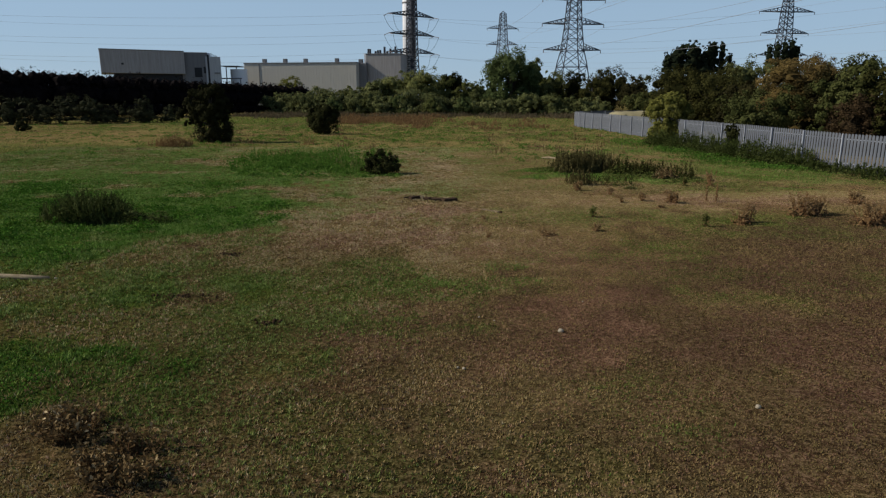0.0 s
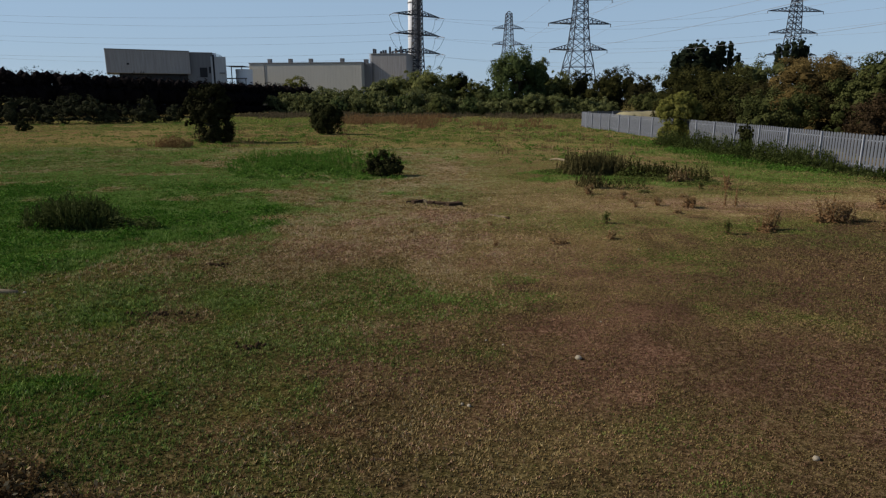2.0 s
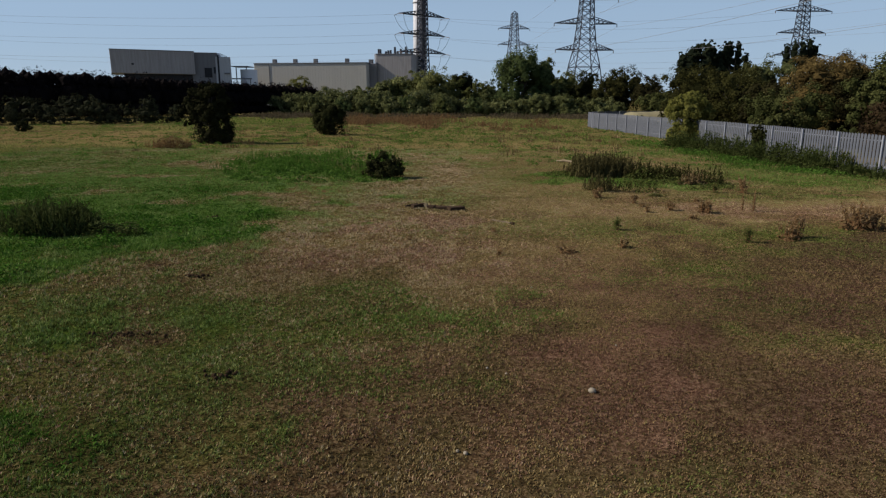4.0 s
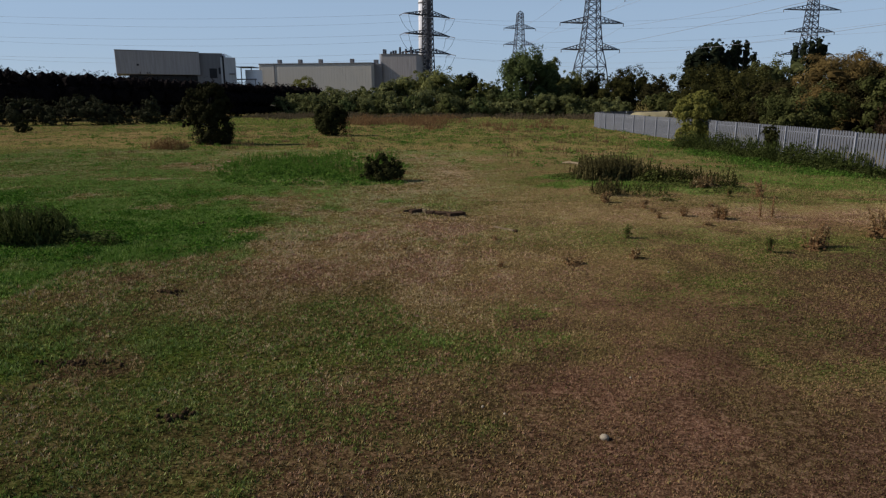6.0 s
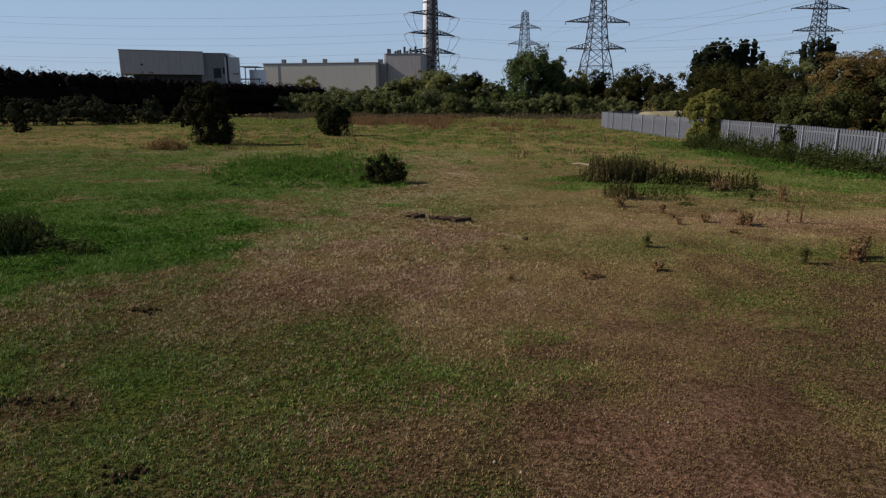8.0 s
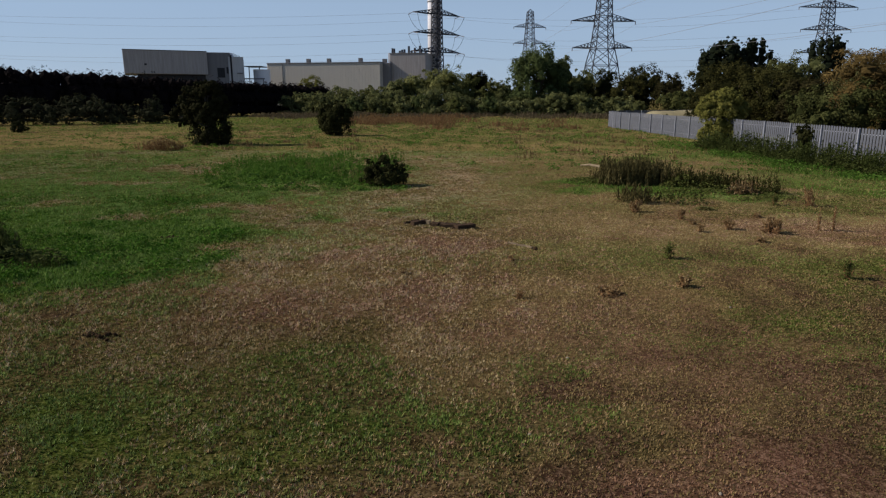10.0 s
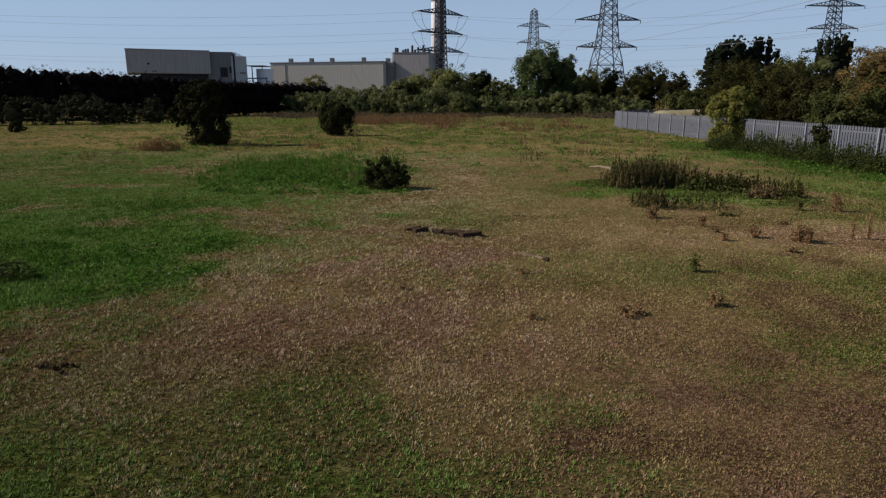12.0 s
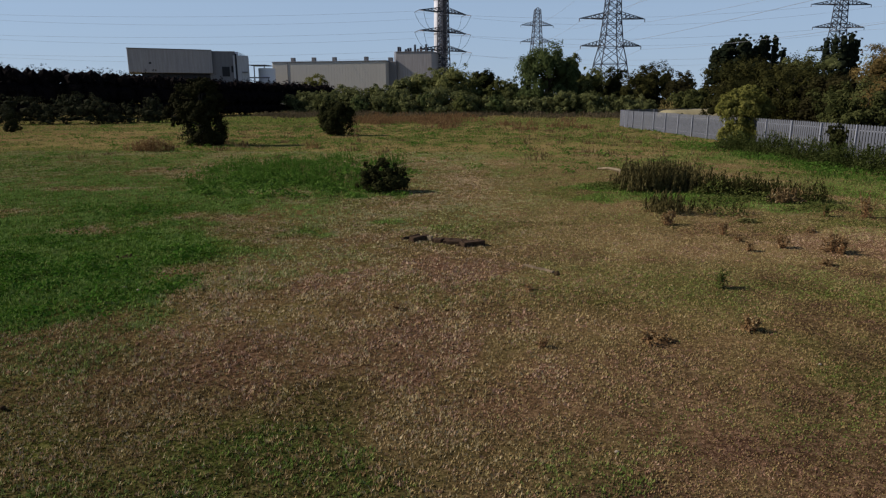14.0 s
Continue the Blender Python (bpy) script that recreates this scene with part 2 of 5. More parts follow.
CLAD = plain_mat("ribbed_cladding", (0.265, 0.243, 0.228), (0.45, 0.415, 0.385), 0.5, 0.65, 0.0, stretch=(3, 3, 0.15))
CLAD_P = plain_mat("pale_cladding", (0.36, 0.36, 0.355), (0.52, 0.52, 0.51), 0.5, 0.65, stretch=(3, 3, 0.15))
CHIM = plain_mat("stained_concrete", (0.62, 0.62, 0.64), (0.78, 0.78, 0.80), 0.3, 0.85, stretch=(2, 2, 0.1))
CLAD_D = plain_mat("dark_cladding", (0.15, 0.145, 0.145), (0.21, 0.205, 0.20), 0.35, 0.65, stretch=(3, 3, 0.15))
CLAD_B = plain_mat("beige_cladding", (0.48, 0.445, 0.375), (0.54, 0.505, 0.43), 0.3, 0.7, stretch=(3, 3, 0.15))
# near black for louvres and windows, and for shade under the boiler house
PANEL = plain_mat("near_black_louvre_and_shade", (0.010, 0.010, 0.012), (0.024, 0.024, 0.027), 1.0, 0.6)
WHITE_M = plain_mat("white_sheet_metal", (0.72, 0.73, 0.74), (0.82, 0.83, 0.84), 0.6, 0.5, stretch=(2, 2, 0.2))
CABLE = plain_mat("aluminium_conductor", (0.30, 0.31, 0.33), (0.40, 0.41, 0.43), 0.2, 0.5, 0.5)
GLASS_I = plain_mat("brown_porcelain", (0.10, 0.07, 0.06), (0.16, 0.12, 0.10), 2.0, 0.3)
OLD_WOOD = plain_mat("weathered_wood", (0.015, 0.010, 0.007), (0.110, 0.072, 0.045), 5, 0.95, relief=0.015, spec=0.03, stretch=(0.4, 6, 6))
PALE_WOOD = plain_mat("bare_pale_wood", (0.15, 0.115, 0.068), (0.33, 0.265, 0.17), 5, 0.9, relief=0.01, spec=0.05)
STICK_WOOD = plain_mat("barkless_grey_wood", (0.07, 0.052, 0.034), (0.23, 0.175, 0.115), 6, 0.95, relief=0.01, spec=0.03)
STONE = plain_mat("pale_stone", (0.20, 0.17, 0.125), (0.40, 0.345, 0.26), 14, 0.9, relief=0.01, spec=0.05)
DRY_STEM = plain_mat("dry_dock_stem", (0.14, 0.066, 0.030), (0.27, 0.145, 0.070), 20, 0.9, spec=0.05)
DUNG = plain_mat("dry_dung", (0.030, 0.019, 0.011), (0.075, 0.050, 0.028), 25, 1.0, relief=0.02, spec=0.01)

# ---------------------------------------------------------------- mesh helpers
def lattice_noise(x, y, scale, seed):
    """Smooth value noise in the plane, 0 to 1."""
    table = np.random.RandomState(seed).rand(64, 64)
    u, v = np.asarray(x, float) / scale, np.asarray(y, float) / scale
    i, j = np.floor(u).astype(int), np.floor(v).astype(int)
    a, b = u - i, v - j
    a, b = a * a * (3 - 2 * a), b * b * (3 - 2 * b)
    t = lambda p, q: table[p % 64, q % 64]
    return (t(i, j) * (1 - a) + t(i + 1, j) * a) * (1 - b) + (t(i, j + 1) * (1 - a) + t(i + 1, j + 1) * a) * b


def gz(x, y):
    """Height of the field: gentle hummocks, flat far away."""
    x, y = np.asarray(x, float), np.asarray(y, float)
    near = np.exp(-((np.hypot(x, y) / 160) ** 2))
    return near * (0.16 * (lattice_noise(x, y, 9, 1) - 0.5) + 0.07 * (lattice_noise(x, y, 1.7, 2) - 0.5) + 0.03 * (lattice_noise(x, y, 0.6, 3) - 0.5))


def patches(x, y, spots, ragged=0.9, seed=5):
    """Soft-edged, ragged patches: (x, y, rx, ry, strength)."""
    out = np.zeros(np.shape(x))
    wob = (lattice_noise(x, y, 2.3, seed) - 0.5) * ragged + (lattice_noise(x, y, 0.7, seed + 1) - 0.5) * ragged * 0.8
    for px, py, rx, ry, s in spots:
        d = np.hypot((x - px) / rx, (y - py) / ry) + wob
        out = np.maximum(out, s * np.clip((1.15 - d) / 0.45, 0, 1))
    return out


GREEN = [(11.5, 19.5, 7, 5.5, 0.17), (-10.5, 24.6, 4.0, 1.8, 0.95), (-9.0, 26.2, 2.6, 1.2, 0.8), (-1.4, 15.2, 3.4, 1.5, 0.5), (-6.2, 19.6, 1.2, 0.8, 0.3), (-13, 21, 5, 2.8, 0.85), (-14.5, 30.5, 6, 2.6, 0.7), (-1.8, 15.2, 3.8, 2.3, 0.46), (-4.5, 13.2, 5.0, 4.6, 0.26), (-14, 35, 10, 6, 0.72), (-5, 34, 4, 4, 0.28), (-30, 58, 24, 12, 0.4), (-9, 17, 4, 3, 0.3), (-16, 26, 8, 6.5, 0.95), (-9.6, 22.6, 3.0, 2.8, 0.95), (-10.8, 28.0, 4.4, 2.8, 0.9), (-12, 18.6, 3.4, 1.8, 0.8), (-22, 31, 7, 4, 0.8), (-20, 22, 6, 6, 0.9), (-8.4, 19.6, 1.6, 1.0, 0.6),
         (-10, 45, 6.0, 8.0, 0.95), (-6.2, 40.5, 2.6, 2.6, 0.9), (-18, 42, 6, 4.5, 0.6), (-29, 46, 12, 8, 0.55), (-24, 37.5, 8, 3.0, 0.65), (-45, 52, 12, 7, 0.5), (-12, 60, 12, 6, 0.45),
         (-6.7, 9.7, 2.2, 1.7, 0.8), (-4.6, 8.6, 1.1, 0.8, 0.5), (-2.0, 16.9, 1.4, 1.1, 0.5), (-6.9, 14.4, 0.9, 1.3, 0.55), (-8.5, 13.0, 2.0, 1.2, 0.35), (3.4, 7.7, 0.5, 0.35, 0.25), (-1.2, 17.2, 0.5, 0.4, 0.5), (4.4, 13.5, 0.9, 0.6, 0.12),
         (-6, 12.5, 4.5, 4.5, 0.13), (-2.2, 14.2, 3.0, 2.6, 0.16), (-2.0, 7.5, 3.5, 2.0, 0.12), (7.4, 22.5, 3.2, 3.2, 0.14), (13, 21, 5, 4, 0.10), (14, 12, 6, 5, 0.06), (-5.4, 24.4, 1.8, 1.0, 0.3), (-4, 31, 3, 1.4, 0.25),
         (6.4, 40.2, 2.2, 2.0, 0.85), (9.5, 36.5, 4.5, 3.2, 0.75), (12.5, 35.0, 2.4, 1.6, 0.6), (19.5, 41, 6, 7, 0.48), (19, 62, 6, 16, 0.5), (3, 62, 14, 9, 0.35), (-9, 78, 10, 9, 0.45), (16, 90, 9, 22, 0.5), (-40, 97, 16, 7, 0.5), (-35, 135, 34, 34, 0.5), (10, 130, 30, 30, 0.3), (8, 80, 40, 30, 0.35)]
STRAWY = [(3.2, 17.5, 4, 3, 0.45), (0, 20.5, 6, 3.5, 0.3), (-3, 26, 4, 4, 0.3), (0, 23, 8, 5, 0.4), (4, 28, 9, 5, 0.45), (-2, 40, 9, 6, 0.3), (-40, 74, 16, 11, 0.3), (-1.0, 25.8, 1.6, 1.7, 0.5), (-1.2, 19.6, 2.4, 1.0, 0.5), (-2.5, 31.5, 3.5, 3.0, 0.4), (1.5, 27, 7, 5, 0.42), (2, 56, 26, 20, 0.48), (4, 34, 7, 3.5, 0.6), (-2, 95, 40, 20, 0.42), (14, 28.6, 9, 2.2, 0.95), (5.8, 29.5, 4.0, 2.0, 0.55), (1, 21.2, 4.2, 1.8, 0.6), (-1.5, 25.5, 3.0, 1.2, 0.35), (4.5, 24.6, 2.6, 1.0, 0.35), (2.0, 9.2, 2.2, 1.4, 0.3), (3.5, 14.0, 2.0, 1.0, 0.3), (-34, 66, 14, 4, 0.4), (-0.5, 33, 3, 2, 0.25), (18, 26, 5, 1.5, 0.5)]


# bare brown turf; the big eastern patches also paint in lens falloff
BARE_AND_FALLOFF = [(7, 16.0, 4.5, 2.4, 0.85), (15, 20, 8, 6, 0.8), (12, 14, 6, 4, 0.5), (9, 10, 7, 5, 0.8), (8, 9.5, 6, 4, 0.5), (12, 15, 6, 4, 0.35), (10, 8.5, 7, 5, 0.85), (1.5, 12.5, 3.0, 3.5, 0.4), (0.0, 18.0, 7.0, 3.5, 0.3), (0.5, 8.0, 9.0, 4.0, 0.35), (3.5, 9.0, 6.5, 4.2, 0.5), (-2.0, 7.5, 5.0, 2.5, 0.35), (9.0, 9.0, 5.0, 4.0, 0.35), (3.2, 14.5, 3.0, 2.2, 0.4), (-5.85, 13.9, 0.9, 0.55, 0.8), (-7.5, 19.2, 0.8, 0.35, 0.7), (5.0, 18.0, 4.0, 2.0, 0.25), (-1.5, 29.5, 3.5, 1.5, 0.2), (0.5, 27.0, 4.0, 1.2, 0.3), (-6.2, 20.0, 1.6, 1.0, 0.45), (2.2, 22.4, 3.5, 1.2, 0.3), (14.5, 27.2, 4.0, 1.2, 0.35)]


def bare_and_falloff_at(x, y):
    return np.clip(patches(x, y, BARE_AND_FALLOFF, 1.1, 25) * (0.6 + 0.8 * lattice_noise(x, y, 0.5, 28)), 0, 1)


# reddish turf patches; those round (3, 12) are mostly lens-flare pink painted on
RUDDY = [(3.0, 12.6, 1.8, 2.6, 0.7), (5.5, 10.5, 2.5, 3.0, 0.2), (8, 13, 3, 3, 0.15), (3.5, 18.5, 3.0, 2.0, 0.3), (2.9, 11.6, 0.9, 2.0, 0.7), (3.4, 14.0, 0.9, 1.3, 0.6), (1.6, 11.5, 1.8, 2.2, 0.5), (-1.0, 12.0, 2.2, 2.0, 0.35), (-0.8, 20.3, 1.8, 1.6, 0.6), (-3.0, 19.6, 2.2, 1.6, 0.45), (0.3, 25.6, 1.6, 1.3, 0.6), (-2.6, 24.2, 1.3, 1.3, 0.5), (13.5, 28.2, 4.5, 1.6, 0.5), (2.6, 18.6, 2.6, 1.4, 0.35), (6.5, 12.0, 1.2, 2.6, 0.4), (9, 17, 2.5, 1.2, 0.25)]


def ruddy_at(x, y):
    return np.clip(patches(x, y, RUDDY, 1.3, 51) * (0.5 + 1.0 * lattice_noise(x, y, 0.45, 55)), 0, 1)


def green_at(x, y):
    return np.clip(patches(x, y, GREEN) * (0.75 + 0.5 * lattice_noise(x, y, 0.9, 8)), 0, 1)


def straw_at(x, y):
    return np.clip(patches(x, y, STRAWY, 1.2, 15) * (0.6 + 0.8 * lattice_noise(x, y, 0.8, 18)), 0, 1)


def coarse_at(x, lo, hi):
    """How tufted the sward is: rank and clumpy on the damp west side, thin and even on the dry east side."""
    return np.clip(1.15 - (x + 1) / 6, lo, hi)


def np_mesh(name, verts, faces, material, smooth=False, **attrs):
    """A mesh from arrays: verts (n, 3), faces (m, k) with k corners each; attrs: values per vertex."""
    me = bpy.data.meshes.new(name)
    verts, faces = np.asarray(verts, np.float32), np.asarray(faces, np.int32)
    m, k = faces.shape
    me.vertices.add(len(verts))
    me.vertices.foreach_set("co", verts.ravel())
    me.loops.add(m * k)
    me.loops.foreach_set("vertex_index", faces.ravel())
    me.polygons.add(m)
    me.polygons.foreach_set("loop_start", np.arange(0, m * k, k, dtype=np.int32))
    me.polygons.foreach_set("use_smooth", np.full(m, smooth))
    for key, values in attrs.items():
        a = me.attributes.new(key, "FLOAT", "POINT")
        a.data.foreach_set("value", np.asarray(values, np.float32))
    me.update(calc_edges=True)
    me.validate()
    me.materials.append(material)
    return me


def bm_mesh(name, bm, material, smooth=False):
    me = bpy.data.meshes.new(name)
    bm.to_mesh(me)
    bm.free()
    for p in me.polygons:
        p.use_smooth = smooth
    me.materials.append(material)
    return me


def part(name, me, parent, label="", at=None):
    ob = new(name, me)
    ob.parent = parent
    if at is not None:
        ob.matrix_basis = at
    if label:
        ob["label"] = label
    return ob


def thing(name, x, y, label, category, group="", kind="", z=None, rz=0.0):
    ob = new(name)
    ob.empty_display_size = 0.2
    ob.matrix_basis = pose(x, y, float(gz(x, y)) if z is None else z, 0, 0, rz)
    return tagged(ob, label, category, group, kind)


def box(bm, x0, x1, y0, y1, z0, z1, bevel=0.0):
    r = bmesh.ops.create_cube(bm, size=1, matrix=Matrix.LocRotScale(((x0 + x1) / 2, (y0 + y1) / 2, (z0 + z1) / 2), None, (x1 - x0, y1 - y0, z1 - z0)))
    if bevel:
        es = {e for v in r["verts"] for e in v.link_edges}
        bmesh.ops.bevel(bm, geom=list(es), offset=bevel, segments=1, affect="EDGES")


def tube(points, radii, sides=6, closed=True):
    """Vertices and quads of a tapered tube through points."""
    pts = [Vector(p) for p in points]
    vs, fs = [], []
    for n, p in enumerate(pts):
        d = (pts[min(n + 1, len(pts) - 1)] - pts[max(n - 1, 0)]).normalized()
        u = d.cross(Vector((0.31, 0.95, 0.1))).normalized()
        w = d.cross(u)
        for k in range(sides):
            a = 2 * math.pi * k / sides
            vs.append(p + (u * math.cos(a) + w * math.sin(a)) * radii[n])
    for n in range(len(pts) - 1):
        for k in range(sides):
            a, b = n * sides + k, n * sides + (k + 1) % sides
            fs.append((a, b, b + sides, a + sides))
    return vs, fs


def tubes_mesh(name, list_of, material, smooth=True):
    vs, fs = [], []
    for points, radii, sides in list_of:
        v, q = tube(points, radii, sides)
        fs += [tuple(i + len(vs) for i in f) for f in q]
        vs += v
    return np_mesh(name, [tuple(v) for v in vs], fs, material, smooth)


def leaf_quads(c, nrm, size, rng, long=1.5, rise=0.0):
    """Rhombic leaves at centres c with rough normals nrm; rise turns their tips upward."""
    n = len(c)
    nrm = nrm / np.maximum(np.linalg.norm(nrm, axis=1, keepdims=True), 1e-6)
    a = rng.normal(size=(n, 3)) + np.array([0, 0, rise])
    a -= (a * nrm).sum(1, keepdims=True) * nrm
    a /= np.maximum(np.linalg.norm(a, axis=1, keepdims=True), 1e-6)
    b = np.cross(nrm, a)
    s = (size * rng.uniform(0.6, 1.35, n))[:, None]
    v = np.stack([c - a * s * long * 0.5, c + b * s * 0.5, c + a * s * long * 0.5, c - b * s * 0.5], 1).reshape(-1, 3)
    return v, np.arange(4 * n).reshape(n, 4)


def crown_points(blobs, n, rng, clump=0.38, droop=0.0):
    """Leaf places on clumps that sit on the blobs (cx, cy, cz, rx, ry, rz): places, normals, tones."""
    blobs = np.array(blobs, float)
    area = (blobs[:, 3] * blobs[:, 4] + blobs[:, 3] * blobs[:, 5] + blobs[:, 4] * blobs[:, 5])
    per = np.maximum((area / area.sum() * n).astype(int), 12)
    cs, ns, ts = [], [], []
    for (cx, cy, cz, rx, ry, rz), m in zip(blobs, per):
        k = max(7, int(m / 70))
        d = rng.normal(size=(k, 3))
        d /= np.linalg.norm(d, axis=1, keepdims=True)
        if cz - rz > 0.8:
            d[:, 2] = np.where(d[:, 2] < -0.6, -d[:, 2] * 0.6, d[:, 2])
        rad = np.array([rx, ry, rz])
        cc = np.array([cx, cy, cz]) + d * rad * rng.uniform(0.62, 1.0, (k, 1))
        cr = clump * rad.mean() * rng.uniform(0.5, 1.25, k)
        ct = rng.uniform(-0.2, 0.2, k)
        bt = rng.uniform(-0.16, 0.16)
        w = rng.randint(0, k, m)
        e = rng.normal(size=(m, 3)) * 0.75 + d[w] * 0.55 + np.array([0, 0, 0.5])
        e /= np.linalg.norm(e, axis=1, keepdims=True)
        r = rng.uniform(0.45, 1.0, m)
        p = cc[w] + e * (cr[w] * r)[:, None]
        if droop:
            p[:, 2] -= droop * rng.uniform(0, 1, m) ** 2
        cs.append(p)
        ns.append(e * 0.9 + d[w] * 0.3 + rng.normal(size=(m, 3)) * 0.30)
        ts.append(np.clip(0.5 + bt + ct[w] + rng.normal(0, 0.13, m), 0, 1))
    return np.concatenate(cs), np.concatenate(ns), np.concatenate(ts)


def crown_mesh(name, blobs, n, size, material, seed, clump=0.42, shade_core=0.55, droop=0.0, long=1.5, floor=None, crest=1.0):
    rng = np.random.RandomState(seed)
    c, nr, t = crown_points(blobs, n, rng, clump, droop)
    if floor is not None:
        c[:, 2] = np.maximum(c[:, 2], floor + rng.uniform(0.02, 0.25, len(c)))
    v, f = leaf_quads(c, nr, size, rng, long)
    tone = np.repeat(t, 4)
    # solid inner blobs in the darkest tone: shade between leaf clumps put into colour
    if shade_core:
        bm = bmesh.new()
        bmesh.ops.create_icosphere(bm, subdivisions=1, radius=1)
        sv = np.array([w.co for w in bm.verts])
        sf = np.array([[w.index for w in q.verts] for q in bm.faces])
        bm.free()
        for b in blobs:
            k = sv * rng.uniform(0.85, 1.1, (len(sv), 1)) * np.array(b[3:6]) * (shade_core if b[2] - b[5] < 0.5 * b[2] else shade_core * crest) + np.array(b[:3])
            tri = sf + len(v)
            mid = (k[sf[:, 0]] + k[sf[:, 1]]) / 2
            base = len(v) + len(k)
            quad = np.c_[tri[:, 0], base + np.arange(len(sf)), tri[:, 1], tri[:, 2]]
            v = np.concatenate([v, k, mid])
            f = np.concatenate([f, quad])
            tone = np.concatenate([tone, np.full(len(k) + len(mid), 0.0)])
    return np_mesh(name, v, f, material, False, tone=tone)

# ---------------------------------------------------------------- ground
def steps(lo, hi, fine, reach, grow):
    """Coordinates: even steps between lo and hi, growing outside up to reach."""
    mid = list(np.arange(lo, hi, fine))
    up, down, s = [hi], [lo], fine
    while up[-1] < reach:
        s *= grow
        up.append(up[-1] + s)
    s = fine
    while down[-1] > -reach:
        s *= grow
        down.append(down[-1] - s)
    return np.array(down[:0:-1] + mid + up)


gx, gy = steps(-18, 20, 0.38, 3200, 1.10), steps(3, 44, 0.38, 3200, 1.10)
GX, GY = np.meshgrid(gx, gy)
vx, vy = GX.ravel(), GY.ravel()
idx = np.arange(len(vx)).reshape(GX.shape)
quads = np.stack([idx[:-1, :-1], idx[:-1, 1:], idx[1:, 1:], idx[1:, :-1]], -1).reshape(-1, 4)
ground = new("ground", np_mesh("ground", np.c_[vx, vy, gz(vx, vy)], quads, TURF, True, green=green_at(vx, vy), straw=straw_at(vx, vy), bare=bare_and_falloff_at(vx, vy), ruddy=ruddy_at(vx, vy), sward=np.clip((62 - vy) / 16, 0, 1) * coarse_at(vx, 0.8, 1.0)))
tagged(ground, "grazed pasture turf, patchy green and drought-brown", "ground", kind="structure")


def turf_blades():
    """Short grazed grass standing on the ground, denser and finer where the camera passes."""
    rng = np.random.RandomState(11)
    V, G, T = [], [], []
    for y0, y1, per, h, w in ((5.2, 16, 60, 0.050, 0.010), (16, 30, 50, 0.06, 0.014), (30, 50, 90, 0.06, 0.035), (50, 80, 26, 0.07, 0.06), (80, 125, 8, 0.09, 0.11), (125, 185, 2.5, 0.13, 0.20)):
        half = 0.76 * y1 + 2
        n = int(2 * half * (y1 - y0) * per)
        x, y = rng.uniform(-half, half, n), rng.uniform(y0, y1, n)
        keep = np.abs(x + 0.04 * y) < 0.74 * y + 1.5
        clump = lattice_noise(x, y, 0.16, 31) * 0.6 + lattice_noise(x, y, 0.6, 32) * 0.4
        keep &= rng.rand(n) < np.clip(clump * 2.6 - 0.75, 0.05, 1) * (1 - 0.6 * bare_and_falloff_at(x, y)) * (1 - 0.65 * ruddy_at(x, y))
        x, y, clump = x[keep], y[keep], clump[keep]
        n = len(x)
        g0 = green_at(x, y)
        g = np.where(rng.rand(n) < np.clip(g0 * 0.95 + 0.10 + 0.3 * (lattice_noise(x, y, 4, 33) - 0.4), 0, 1), rng.uniform(0.7, 1, n), rng.uniform(0, 0.3, n))
        hh = h * rng.uniform(0.5, 1.5, n) * (0.7 + 0.9 * g0) * (0.5 + clump)
        a, lean = rng.uniform(0, 2 * np.pi, n), rng.uniform(0.1, 0.9, n)
        ww = w * rng.uniform(0.6, 1.4, n)
        z = gz(x, y) - 0.004
        dx, dy = np.cos(a), np.sin(a)
        v = np.stack([np.c_[x - dy * ww / 2, y + dx * ww / 2, z], np.c_[x + dy * ww / 2, y - dx * ww / 2, z], np.c_[x + dx * hh * lean, y + dy * hh * lean, z + hh]], 1)
        # nearer blades toned darker, for the shade seen between them
        t = np.clip(rng.beta(2.0, 2.2, n) * (0.80 if y1 <= 20 else 0.95), 0, 0.93)
        V.append(v.reshape(-1, 3)), G.append(np.repeat(g, 3)), T.append(np.repeat(t, 3))
    V, G, T = np.concatenate(V), np.concatenate(G), np.concatenate(T)
    ob = new("grass", np_mesh("grass", V, np.arange(len(V)).reshape(-1, 3), BLADE, False, green=G, tone=T, red=np.zeros(len(V))))
    tagged(ob, "short grazed grass blades, half dry, on the pasture", "grass", kind="stuff")


